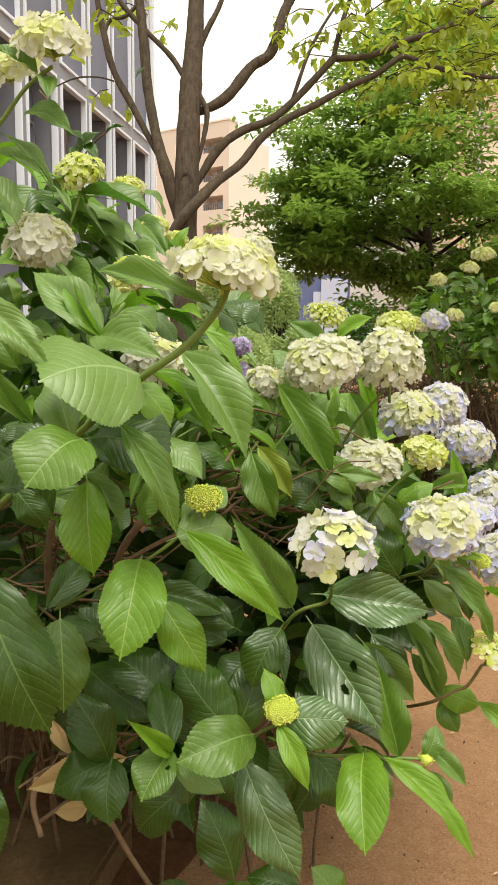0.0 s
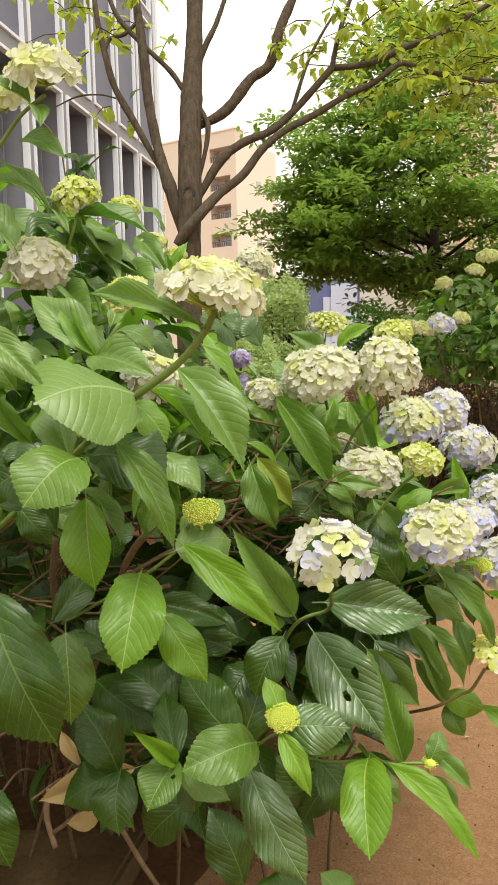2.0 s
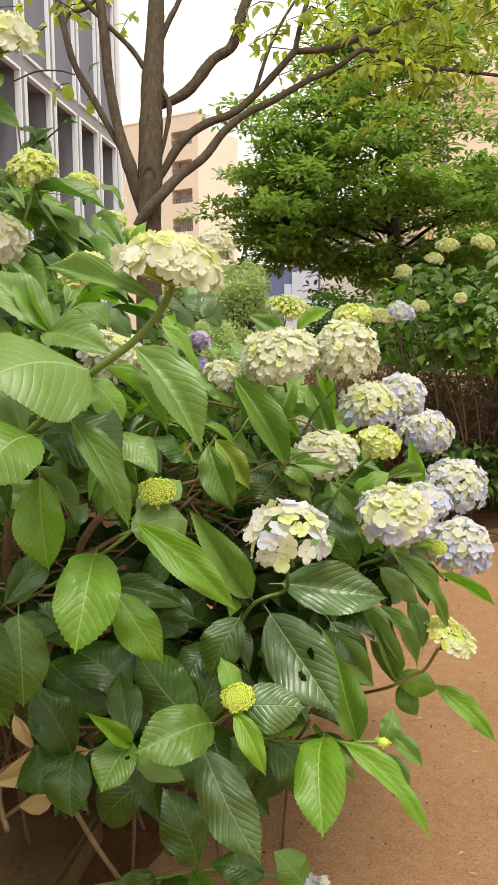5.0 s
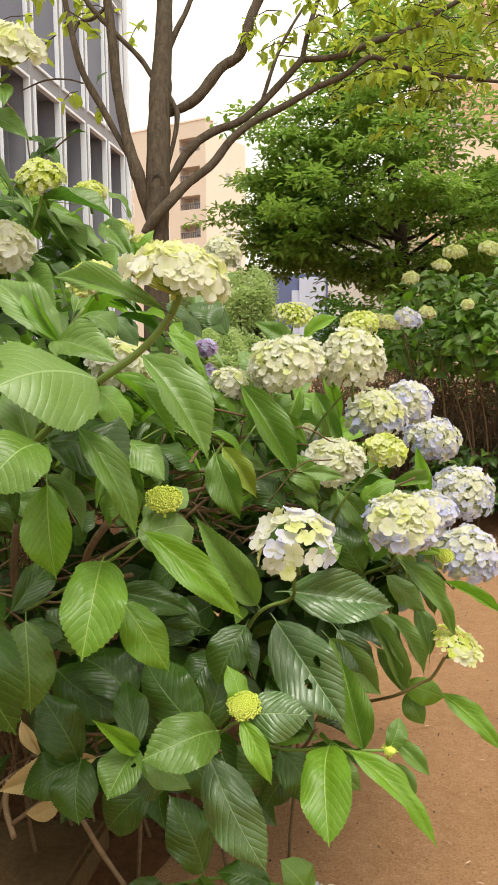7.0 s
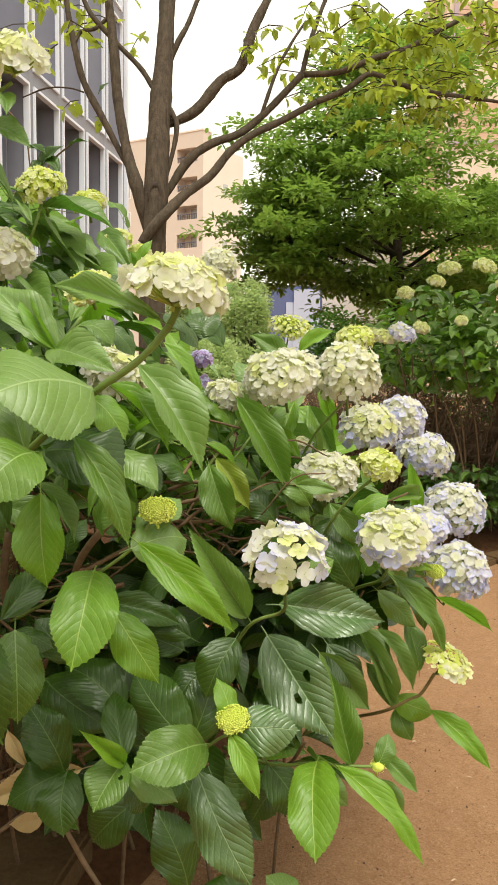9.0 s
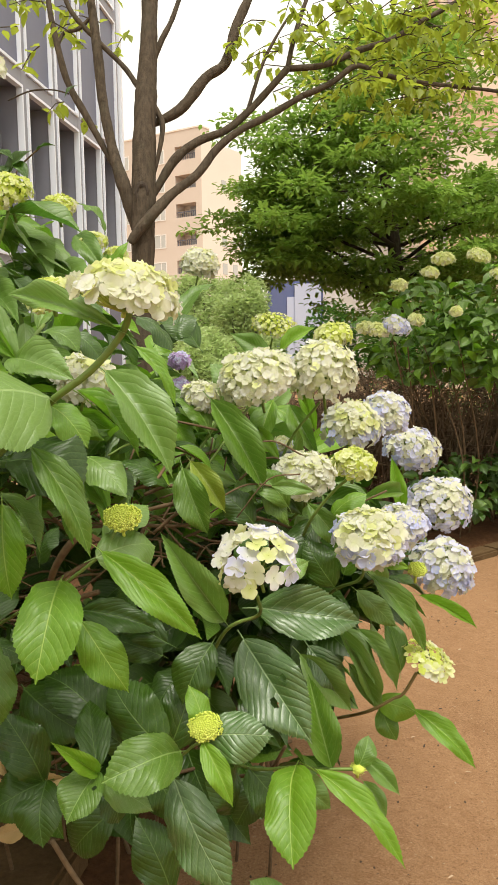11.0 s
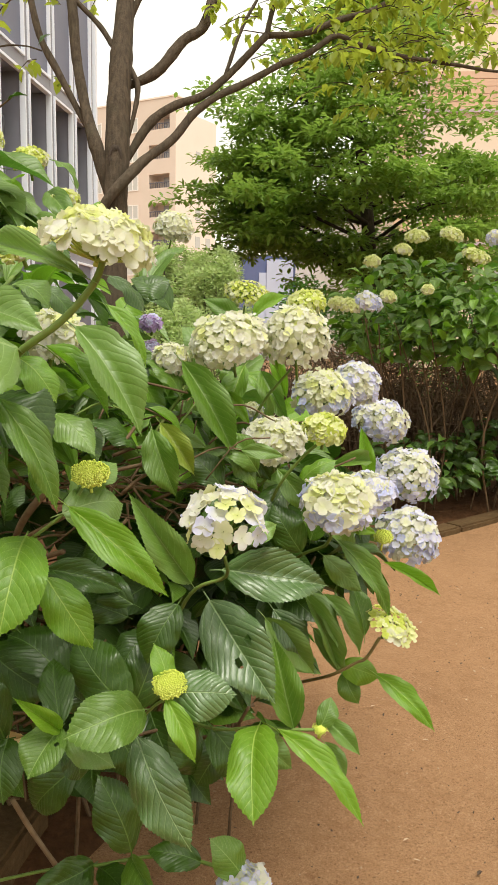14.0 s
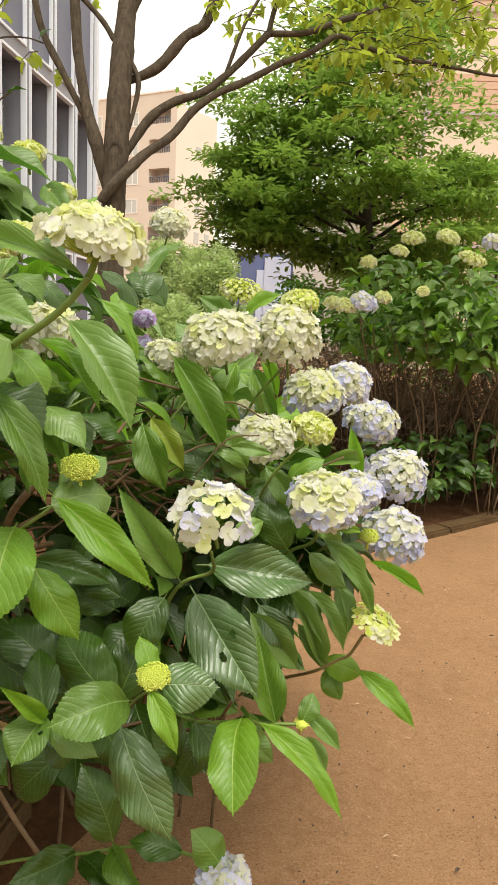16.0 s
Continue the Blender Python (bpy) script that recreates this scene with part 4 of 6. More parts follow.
# (near the crown of the head, near its rim)
HEAD_KINDS = {
    "cream": (("cream", "cream", "young", "white", "white"), ("white", "white", "cream", "white")),
    "lilac": (("cream", "cream", "white", "young"), ("lilac", "white", "lilac", "blue", "white")),
    "mixed": (("white", "young", "cream", "white", "lilac"), ("white", "lilac", "white", "lilac")),
    "blue": (("white", "lilac", "white", "lilac", "cream"), ("lilac", "blue", "lilac", "white")),
    "lime": (("young", "cream", "young", "cream"), ("white", "cream", "white", "white")),
    "green": (("green", "young"), ("young", "green", "cream")),
    "young": (("young",), ("young", "cream")),
    "purple": (("purple", "lilac"), ("purple",)),
}
HEAD_LABEL = {"lime": "large pale yellow-green flower cluster with cream edges", "cream": "cream-white mophead flower cluster", "mixed": "loose cream and white flower cluster tinged with lilac", "lilac": "cream flower cluster with a lilac rim", "blue": "pale blue and white flower cluster",
              "green": "yellow-green young flower cluster", "young": "pale green young flower cluster", "yellow": "yellow-green opening flower cluster with cream rim", "purple": "small purple flower cluster"}
head_rng = random.Random(77)


def head(at, radius, kind, flat, owner=None, axis=(0, -0.42, 0.90), petal=0.0145, count=None):
    """A domed cluster: a stalk that branches like an umbrella, with florets on its dome."""
    owner = owner or bush
    axis = (Vector(axis) + Vector((head_rng.uniform(-0.25, 0.25), head_rng.uniform(-0.15, 0.15), 0))).normalized()
    turn = axis.to_track_quat("Z", "Y").to_matrix().to_4x4()
    if kind in ("green", "young"):
        petal *= 0.56
    m = Matrix.Translation(at) @ turn
    s = Soup()
    low = -radius * 0.9 * flat
    hub = low * (0.28 if kind == "lime" else 0.6)
    s.tube([(0, 0, hub - radius * (0.12 if kind == "lime" else 0.75)), (0, 0, hub)], [0.0032, 0.003], 6)
    places = []
    dense = {"mixed": 1.9, "lime": 4.2}.get(kind, 6.2)
    total = count or max(30, min(196, int(dense * (radius / petal) ** 2)))
    for i in range(total):
        z = 1 - (i + 0.5) / total * (1.15 if kind == "mixed" else 1.08 if kind == "lime" else 1.42)
        a = i * 2.39996 + head_rng.uniform(-0.2, 0.2)
        r = math.sqrt(max(0.0, 1 - z * z))
        d = Vector((r * math.cos(a), r * math.sin(a), z * flat))
        bump = head_rng.uniform(0.87, 1.0) * (1 + 0.20 * noise.noise(d * 1.6 + Vector(at) * 9))
        places.append((d * radius * bump, Vector((d.x, d.y, d.z / flat / flat + 0.15)).normalized(), z))
        if i % 3 == 0:
            s.tube([(0, 0, hub), tuple(d * radius * 0.45 + Vector((0, 0, low * 0.2))), tuple(d * radius * 0.85)], [0.0022, 0.0016, 0.0011] if kind == "lime" else [0.0016, 0.0012, 0.0009], 5)
    top = part("flower_head", s.mesh("flower_head", STALK if kind == "lime" else GREEN_STEM), owner, HEAD_LABEL[kind], m)
    inner, rim = HEAD_KINDS[kind]
    # smaller florets deep in the head close the gaps between the outer ones
    core = Soup()
    for i in range(0 if kind in ("mixed", "lime") else 70):
        z = 1 - (i + 0.5) / 70 * 1.5
        a = i * 2.39996
        r = math.sqrt(max(0.0, 1 - z * z))
        d = Vector((r * math.cos(a), r * math.sin(a), z * flat))
        t = (d + Vector((head_rng.gauss(0, 0.2), head_rng.gauss(0, 0.2), 0))).to_track_quat("Z", "Y").to_matrix()
        core.add([tuple(d * radius * 0.72 + t @ (v.co * petal * 1.15)) for v in FLORET[rim[0]][i % 3].vertices], [tuple(p.vertices) for p in FLORET[rim[0]][i % 3].polygons])
    if core.v:
        part("flower_core", core.mesh("flower_core", PETAL[inner[0]]), top, kind="stuff")
    for p, d, z in places:
        kinds = inner if z > 0.35 + head_rng.uniform(-0.35, 0.35) else rim
        me = head_rng.choice(FLORET[head_rng.choice(kinds)])
        t = (d + Vector((head_rng.gauss(0, 0.26), head_rng.gauss(0, 0.26), head_rng.gauss(0, 0.26)))).to_track_quat("Z", "Y").to_matrix().to_4x4()
        size = petal * head_rng.uniform(0.82, 1.2)
        part("floret", me, top, matrix=Matrix.Translation(p) @ t @ Matrix.Rotation(head_rng.uniform(0, 6.28), 4, "Z") @ Matrix.Scale(size, 4))


def umbel(at, radius):
    """A flat head that just opens: small green buds on branching stalks, with cream florets along its outer rim."""
    m = Matrix.Translation(at) @ Vector((0.30, -0.30, 0.85)).to_track_quat("Z", "Y").to_matrix().to_4x4()
    s = Soup()
    s.tube([(0, 0, -radius * 0.75), (0, 0, -radius * 0.35)], [0.0034, 0.003], 6)
    for i in range(64):
        r, a = radius * 0.86 * math.sqrt((i + 0.5) / 64), i * 2.39996
        c = Vector((r * math.cos(a), r * math.sin(a), radius * (0.16 - 0.32 * (r / radius) ** 2) + head_rng.uniform(-0.003, 0.003)))
        if i % 2 == 0:
            s.tube([(0, 0, -radius * 0.35), tuple(c * 0.55 + Vector((0, 0, -radius * 0.12))), tuple(c)], [0.0016, 0.0012, 0.0008], 4)
    top = part("flower_head", s.mesh("flower_head", GREEN_STEM), bush, HEAD_LABEL["yellow"], m)
    for i in range(84):
        r, a = radius * 0.88 * math.sqrt((i + 0.5) / 84), i * 2.39996
        at_rim = math.cos(a - 5.3) > -0.2 and r > radius * 0.60
        c = Vector((r * math.cos(a), r * math.sin(a), radius * (0.18 - 0.34 * (r / radius) ** 2) + head_rng.uniform(-0.002, 0.004)))
        up = (Vector((c.x, c.y, radius * 1.1)) + Vector([head_rng.gauss(0, 0.3) * radius for _ in range(3)])).to_track_quat("Z", "Y").to_matrix().to_4x4()
        kind = head_rng.choice(("cream", "young", "young")) if at_rim else head_rng.choice(("green", "green", "young"))
        size = head_rng.uniform(0.010, 0.0135) if at_rim else head_rng.uniform(0.0048, 0.0075)
        part("floret", head_rng.choice(FLORET[kind]), top, matrix=Matrix.Translation(c) @ up @ Matrix.Rotation(head_rng.uniform(0, 6.28), 4, "Z") @ Matrix.Scale(size, 4))


def bud_head(at, radius):
    """A tight yellow-green cluster of unopened buds."""
    s = Soup()
    n = 420 if radius > 0.015 else 110
    for i in range(n):
        z = 1 - (i + 0.5) / n * 1.25
        a = i * 2.39996
        r = math.sqrt(max(0, 1 - z * z))
        c = Vector((r * math.cos(a), r * math.sin(a), z * 0.62)) * radius
        c *= head_rng.uniform(0.80, 1.04) + 0.16 * noise.noise(c * (2.6 / radius))
        q = radius * head_rng.uniform(0.055, 0.105)
        s.add([tuple(c + Vector(k) * q) for k in ((1, 0, 0), (0, 1, 0), (-1, 0, 0), (0, -1, 0), (0, 0, 1), (0, 0, -1))],
              [(0, 1, 4), (1, 2, 4), (2, 3, 4), (3, 0, 4), (1, 0, 5), (2, 1, 5), (3, 2, 5), (0, 3, 5)])
        if i % 4 == 0:
            s.tube([(0, 0, -radius * 0.9), tuple(c * 0.9)], [0.0012, 0.0008], 4)
    s.tube([(0, 0, -radius * 0.3), (0, 0, 0), (0, 0, radius * 0.3), (0, 0, radius * 0.48)], [radius * 0.72, radius * 0.8, radius * 0.62, radius * 0.25], 10)
    s.tube([(0, 0, -radius * 1.8), (0, 0, -radius * 0.6)], [0.003, 0.002], 6)
    part("flower_bud", s.mesh("flower_bud", BUD), bush, "tight yellow-green bud cluster", Matrix.Translation(at) @ pose(0, 0, 0, 25, 0, 0))


leaf((-0.013, 1.163, 1.405), (-0.171, 1.274, 1.454), 0.034, "p", 25)
leaf((-0.104, 1.196, 1.318), (-0.200, 1.100, 1.314), 0.165, "f", 2)
leaf((-0.176, 1.333, 1.365), (-0.281, 1.378, 1.461), 0.066, "p", 3)
leaf((-0.173, 1.323, 1.367), (-0.228, 1.366, 1.453), 0.030, "b", 30)
leaf((-0.176, 1.333, 1.365), (-0.077, 1.256, 1.338), 0.066, "p", -8)
leaf((-0.067, 1.488, 1.335), (0.039, 1.434, 1.173), 0.090, "p", 12)
leaf((-0.047, 1.715, 1.378), (0.029, 1.698, 1.265), 0.040, "b", 25)
leaf((-0.119, 1.505, 1.305), (-0.018, 1.490, 1.196), 0.054, "b", 30)
leaf((-0.119, 1.302, 1.297), (-0.067, 1.287, 1.240), 0.059, "b", 20)
leaf((-0.158, 1.114, 1.243), (-0.205, 1.049, 1.199), 0.096, "m", 2)
leaf((-0.176, 1.235, 1.167), (-0.166, 1.222, 1.044), 0.068, "b", 4)
leaf((-0.193, 1.288, 1.174), (-0.137, 1.276, 1.094), 0.040, "m", 40)
leaf((-0.121, 1.195, 1.249), (-0.048, 1.175, 1.113), 0.051, "m", 20)
leaf((-0.194, 1.344, 1.219), (-0.088, 1.329, 1.166), 0.050, "d", -27)
leaf((-0.039, 1.224, 1.104), (0.090, 1.209, 0.988), 0.052, "b", -10)
leaf((-0.053, 1.254, 1.093), (0.019, 1.332, 1.087), 0.072, "p", -14)
leaf((-0.049, 1.305, 1.098), (0.007, 1.350, 1.146), 0.059, "p", 13)
leaf((-0.111, 1.262, 1.052), (-0.121, 1.150, 0.958), 0.086, "b", 6, "shield")
leaf((-0.080, 1.262, 0.994), (-0.016, 1.245, 0.899), 0.062, "b", -5)
leaf((0.113, 1.498, 0.913), (0.012, 1.471, 1.073), 0.062, "p", 18)
leaf((0.093, 1.445, 0.885), (0.046, 1.414, 0.798), 0.071, "d", 6)
leaf((0.152, 1.440, 0.890), (0.251, 1.345, 0.763), 0.104, "h", -13)
leaf((0.177, 1.480, 0.936), (0.351, 1.465, 0.914), 0.091, "g", -12)
leaf((0.208, 1.437, 0.997), (0.259, 1.459, 1.023), 0.037, "p", -18)
leaf((0.227, 1.368, 0.708), (0.210, 1.228, 0.638), 0.082, "b", -20, "shield")
leaf((0.287, 1.396, 0.698), (0.254, 1.435, 0.838), 0.058, "m", 8)
leaf((0.264, 1.366, 0.702), (0.391, 1.297, 0.583), 0.049, "b", 20)
leaf((0.346, 1.430, 0.689), (0.403, 1.400, 0.639), 0.034, "p", -6)
leaf((0.332, 1.394, 0.695), (0.353, 1.419, 0.736), 0.036, "m", -6)
leaf((0.352, 1.450, 0.633), (0.385, 1.420, 0.584), 0.030, "p", 4)
leaf((0.462, 1.545, 0.712), (0.563, 1.501, 0.623), 0.045, "b", 1)
leaf((0.086, 1.256, 0.826), (0.185, 1.241, 0.832), 0.071, "g", -13)
leaf((0.086, 1.236, 0.828), (0.127, 1.204, 0.749), 0.036, "b", -1)
leaf((0.086, 1.256, 0.831), (0.065, 1.285, 0.891), 0.043, "b", -26)
leaf((0.045, 1.300, 0.779), (-0.055, 1.222, 0.780), 0.084, "m", 4, "shield")
leaf((0.011, 1.378, 0.748), (-0.076, 1.442, 0.834), 0.087, "d", 16)
leaf((0.023, 1.424, 0.719), (0.066, 1.489, 0.836), 0.083, "d", -19)
leaf((-0.072, 1.281, 0.761), (-0.127, 1.241, 0.831), 0.029, "b", 10)
leaf((-0.072, 1.281, 0.761), (-0.107, 1.225, 0.718), 0.066, "o", -1)
leaf((-0.064, 1.279, 0.747), (0.011, 1.264, 0.709), 0.047, "p", 7)
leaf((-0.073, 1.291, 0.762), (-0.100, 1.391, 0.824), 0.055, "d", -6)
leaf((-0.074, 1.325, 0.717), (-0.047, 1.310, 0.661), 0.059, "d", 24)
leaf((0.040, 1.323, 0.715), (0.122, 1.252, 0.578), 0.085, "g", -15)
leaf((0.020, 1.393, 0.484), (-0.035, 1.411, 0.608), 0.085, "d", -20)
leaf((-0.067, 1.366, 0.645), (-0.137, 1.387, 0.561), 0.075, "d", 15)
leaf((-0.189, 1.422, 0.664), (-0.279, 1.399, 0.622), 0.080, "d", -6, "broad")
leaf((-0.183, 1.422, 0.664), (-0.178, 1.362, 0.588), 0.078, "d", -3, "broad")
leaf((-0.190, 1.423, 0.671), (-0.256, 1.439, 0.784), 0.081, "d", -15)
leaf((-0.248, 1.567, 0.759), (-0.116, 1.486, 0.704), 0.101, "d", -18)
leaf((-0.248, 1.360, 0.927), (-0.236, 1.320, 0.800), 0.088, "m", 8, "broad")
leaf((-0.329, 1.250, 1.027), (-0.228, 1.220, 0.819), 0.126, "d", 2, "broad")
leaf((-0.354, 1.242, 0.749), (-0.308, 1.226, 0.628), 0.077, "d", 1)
leaf((-0.289, 1.179, 1.404), (-0.195, 1.138, 1.325), 0.042, "p", -16)
leaf((-0.246, 1.226, 1.254), (-0.304, 1.215, 1.333), 0.029, "m", 20)
leaf((-0.251, 1.236, 1.253), (-0.314, 1.270, 1.292), 0.025, "p", 10)
leaf((-0.188, 1.204, 1.235), (-0.226, 1.274, 1.314), 0.065, "p", 17)
leaf((-0.226, 1.305, 1.212), (-0.323, 1.290, 1.180), 0.096, "d", 8)
leaf((-0.290, 1.765, 1.640), (-0.148, 1.761, 1.603), 0.061, "m", 5)
leaf((-0.311, 1.612, 1.626), (-0.387, 1.572, 1.708), 0.036, "m", 8)
leaf((-0.329, 1.665, 1.651), (-0.415, 1.619, 1.686), 0.043, "p", 27)
leaf((-0.321, 1.524, 1.724), (-0.238, 1.468, 1.680), 0.041, "m", -17)
leaf((-0.296, 1.480, 1.771), (-0.367, 1.485, 1.809), 0.034, "m", 16)
leaf((-0.287, 1.479, 1.762), (-0.263, 1.422, 1.716), 0.028, "m", 18)
leaf((-0.312, 1.645, 1.494), (-0.220, 1.534, 1.420), 0.043, "p", -2)
leaf((-0.334, 1.595, 1.499), (-0.397, 1.542, 1.484), 0.031, "b", 30)
leaf((-0.340, 1.863, 1.623), (-0.206, 1.748, 1.505), 0.063, "p", 20)
leaf((-0.288, 1.862, 1.606), (-0.180, 1.802, 1.532), 0.065, "p", 20)
leaf((-0.269, 1.852, 1.537), (-0.129, 1.747, 1.495), 0.061, "p", 10)
leaf((-0.316, 1.857, 1.571), (-0.383, 1.765, 1.644), 0.068, "m", 2)
leaf((-0.346, 1.867, 1.652), (-0.393, 1.751, 1.535), 0.059, "d")
leaf((-0.238, 2.171, 1.652), (-0.150, 2.056, 1.547), 0.050, "m", -24)
leaf((-0.187, 2.276, 1.683), (-0.260, 2.285, 1.754), 0.052, "m", -21)
leaf((-0.146, 2.158, 1.557), (-0.113, 2.170, 1.640), 0.041, "b", 8)
leaf((-0.214, 1.696, 1.500), (-0.097, 1.637, 1.425), 0.085, "d", 23)
leaf((-0.130, 1.533, 1.402), (-0.082, 1.527, 1.355), 0.046, "d", 17)
leaf((-0.309, 1.329, 1.394), (-0.342, 1.337, 1.457), 0.049, "d", 21)
leaf((-0.262, 1.219, 1.326), (-0.306, 1.227, 1.391), 0.044, "m", 20)
leaf((-0.168, 1.257, 1.227), (-0.068, 1.242, 1.183), 0.112, "d", 12)
leaf((-0.098, 1.455, 1.202), (-0.031, 1.398, 1.148), 0.062, "p", 10)
leaf((-0.070, 1.445, 1.120), (-0.132, 1.507, 1.214), 0.037, "m", 20)
leaf((-0.129, 1.438, 1.075), (-0.092, 1.398, 1.147), 0.062, "m", 11)
leaf((-0.192, 1.482, 1.025), (-0.159, 1.490, 1.082), 0.045, "d", 23)
leaf((-0.279, 1.438, 1.082), (-0.337, 1.396, 1.145), 0.065, "d", 6)
leaf((-0.302, 1.491, 1.099), (-0.197, 1.485, 1.053), 0.060, "m", -3)
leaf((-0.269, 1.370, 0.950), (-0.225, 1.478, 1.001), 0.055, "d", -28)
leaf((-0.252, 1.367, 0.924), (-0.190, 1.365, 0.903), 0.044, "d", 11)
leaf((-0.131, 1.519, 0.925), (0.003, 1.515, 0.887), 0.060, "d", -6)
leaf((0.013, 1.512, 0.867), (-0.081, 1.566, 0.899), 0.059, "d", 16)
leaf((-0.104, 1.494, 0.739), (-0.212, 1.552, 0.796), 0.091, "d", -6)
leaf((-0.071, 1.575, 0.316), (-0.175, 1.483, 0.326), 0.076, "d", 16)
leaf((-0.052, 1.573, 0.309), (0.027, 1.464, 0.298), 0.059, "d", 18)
leaf((0.011, 1.527, 0.365), (0.083, 1.416, 0.339), 0.056, "m", -27)
leaf((0.136, 1.490, 0.382), (0.039, 1.500, 0.400), 0.060, "d", -12)
leaf((0.210, 1.436, 0.392), (0.153, 1.432, 0.471), 0.066, "m", -12)
leaf((0.342, 1.629, 0.841), (0.391, 1.562, 0.758), 0.045, "p", 20)
leaf((0.373, 1.626, 0.836), (0.443, 1.604, 0.724), 0.046, "p", 13)
leaf((0.377, 1.526, 0.972), (0.477, 1.526, 0.829), 0.051, "m", 10)
leaf((0.515, 1.723, 0.870), (0.629, 1.708, 0.805), 0.028, "b", -12)
leaf((0.377, 1.482, 1.017), (0.432, 1.476, 1.002), 0.023, "b", -25)
leaf((0.359, 1.562, 0.934), (0.427, 1.547, 0.872), 0.043, "p", -19)
leaf((0.353, 1.618, 0.772), (0.415, 1.599, 0.682), 0.040, "p", -6)
leaf((0.407, 1.603, 0.707), (0.479, 1.595, 0.683), 0.052, "b", -23)
leaf((0.431, 1.535, 0.799), (0.408, 1.582, 0.891), 0.040, "m", -11)
leaf((0.326, 1.587, 0.858), (0.404, 1.603, 0.685), 0.044, "p", -4)
leaf((0.272, 1.584, 0.822), (0.332, 1.569, 0.730), 0.059, "g", -13)
leaf((0.099, 1.697, 1.271), (0.200, 1.652, 1.096), 0.068, "m", -5)
leaf((0.046, 1.583, 1.158), (0.089, 1.567, 1.043), 0.059, "m", -17)
leaf((0.059, 1.634, 1.164), (0.121, 1.620, 1.072), 0.047, "y", -12)
leaf((0.288, 1.813, 1.262), (0.273, 1.826, 1.358), 0.028, "b", 20)
leaf((0.325, 1.664, 1.052), (0.393, 1.668, 1.095), 0.052, "b", 15)
leaf((0.209, 1.625, 1.120), (0.287, 1.621, 1.109), 0.030, "p", -24)
leaf((0.526, 1.955, 0.999), (0.503, 1.971, 1.122), 0.036, "b", 14)
leaf((0.281, 1.667, 1.074), (0.346, 1.654, 0.987), 0.049, "m", -18)
leaf((0.238, 1.668, 1.075), (0.172, 1.680, 1.151), 0.058, "m", 8)
leaf((0.299, 1.712, 1.031), (0.237, 1.653, 0.955), 0.066, "d", 15)
leaf((0.400, 1.765, 1.066), (0.508, 1.862, 1.059), 0.037, "m", -23)
leaf((0.162, 1.896, 1.258), (0.088, 1.909, 1.344), 0.070, "p", 3)
leaf((0.129, 1.852, 1.297), (0.203, 1.794, 1.252), 0.071, "m", 25)
leaf((0.224, 1.895, 1.257), (0.182, 1.831, 1.153), 0.056, "b", -6)
leaf((0.272, 1.992, 1.238), (0.329, 1.926, 1.127), 0.052, "m", -26)
leaf((0.236, 2.210, 1.354), (0.135, 2.220, 1.413), 0.054, "m", 24)
leaf((0.266, 2.211, 1.369), (0.354, 2.217, 1.426), 0.046, "b", -1)
leaf((0.063, 1.915, 1.381), (-0.023, 1.925, 1.443), 0.073, "d", -2)
leaf((-0.023, 1.918, 1.394), (0.064, 1.923, 1.443), 0.068, "d", -5)
leaf((-0.011, 2.225, 1.428), (0.093, 2.340, 1.552), 0.079, "m", 18)
leaf((-0.052, 1.824, 1.439), (0.017, 1.813, 1.369), 0.067, "d", 28)
leaf((0.086, 1.790, 1.207), (0.017, 1.801, 1.276), 0.067, "m", -25)
leaf((0.010, 1.630, 1.127), (-0.069, 1.588, 1.176), 0.070, "d", -22)
leaf((-0.103, 1.538, 1.174), (-0.031, 1.480, 1.133), 0.069, "d", 18)
leaf((0.172, 1.666, 1.042), (0.106, 1.676, 1.108), 0.063, "d", 4)
leaf((0.149, 1.652, 0.934), (0.193, 1.665, 1.042), 0.066, "d", -4)
leaf((0.324, 1.646, 0.922), (0.270, 1.659, 1.009), 0.066, "d", 22)
leaf((0.346, 1.649, 0.944), (0.390, 1.656, 1.009), 0.054, "m", 26)
leaf((0.423, 1.691, 0.896), (0.368, 1.655, 0.998), 0.060, "m", -6)
leaf((0.463, 1.740, 0.892), (0.492, 1.727, 0.799), 0.045, "d", 1)
leaf((0.158, 1.463, 0.654), (0.217, 1.448, 0.567), 0.070, "d", -1)
leaf((0.182, 1.507, 0.608), (0.130, 1.498, 0.527), 0.066, "d", 11)
leaf((0.218, 1.461, 0.644), (0.295, 1.446, 0.588), 0.054, "p", -11)
leaf((0.130, 1.502, 0.557), (0.080, 1.466, 0.664), 0.076, "d", -10)
leaf((-0.006, 1.420, 0.681), (0.041, 1.408, 0.597), 0.066, "d", -6)
leaf((-0.034, 1.424, 0.710), (-0.100, 1.432, 0.757), 0.056, "d", 18)
leaf((-0.185, 1.494, 0.832), (-0.253, 1.505, 0.901), 0.066, "d", 12)
leaf((-0.009, 1.558, 0.963), (-0.081, 1.552, 0.903), 0.064, "d", -11)
leaf((-0.000, 1.541, 0.832), (-0.082, 1.547, 0.862), 0.059, "d", 10)
leaf((0.051, 1.536, 0.801), (-0.008, 1.480, 0.753), 0.064, "d", -14)
leaf((-0.179, 1.500, 0.625), (-0.343, 1.470, 0.583), 0.062, "t", 12)
leaf((-0.244, 1.500, 0.534), (-0.297, 1.480, 0.534), 0.034, "t", 20)
leaf((-0.301, 1.500, 0.695), (-0.263, 1.480, 0.640), 0.026, "t", -15)
leaf((-0.338, 1.699, 0.389), (-0.280, 1.701, 0.407), 0.027, "t")
leaf((-0.321, 1.878, 1.731), (-0.272, 1.886, 1.789), 0.027, "d", -17)
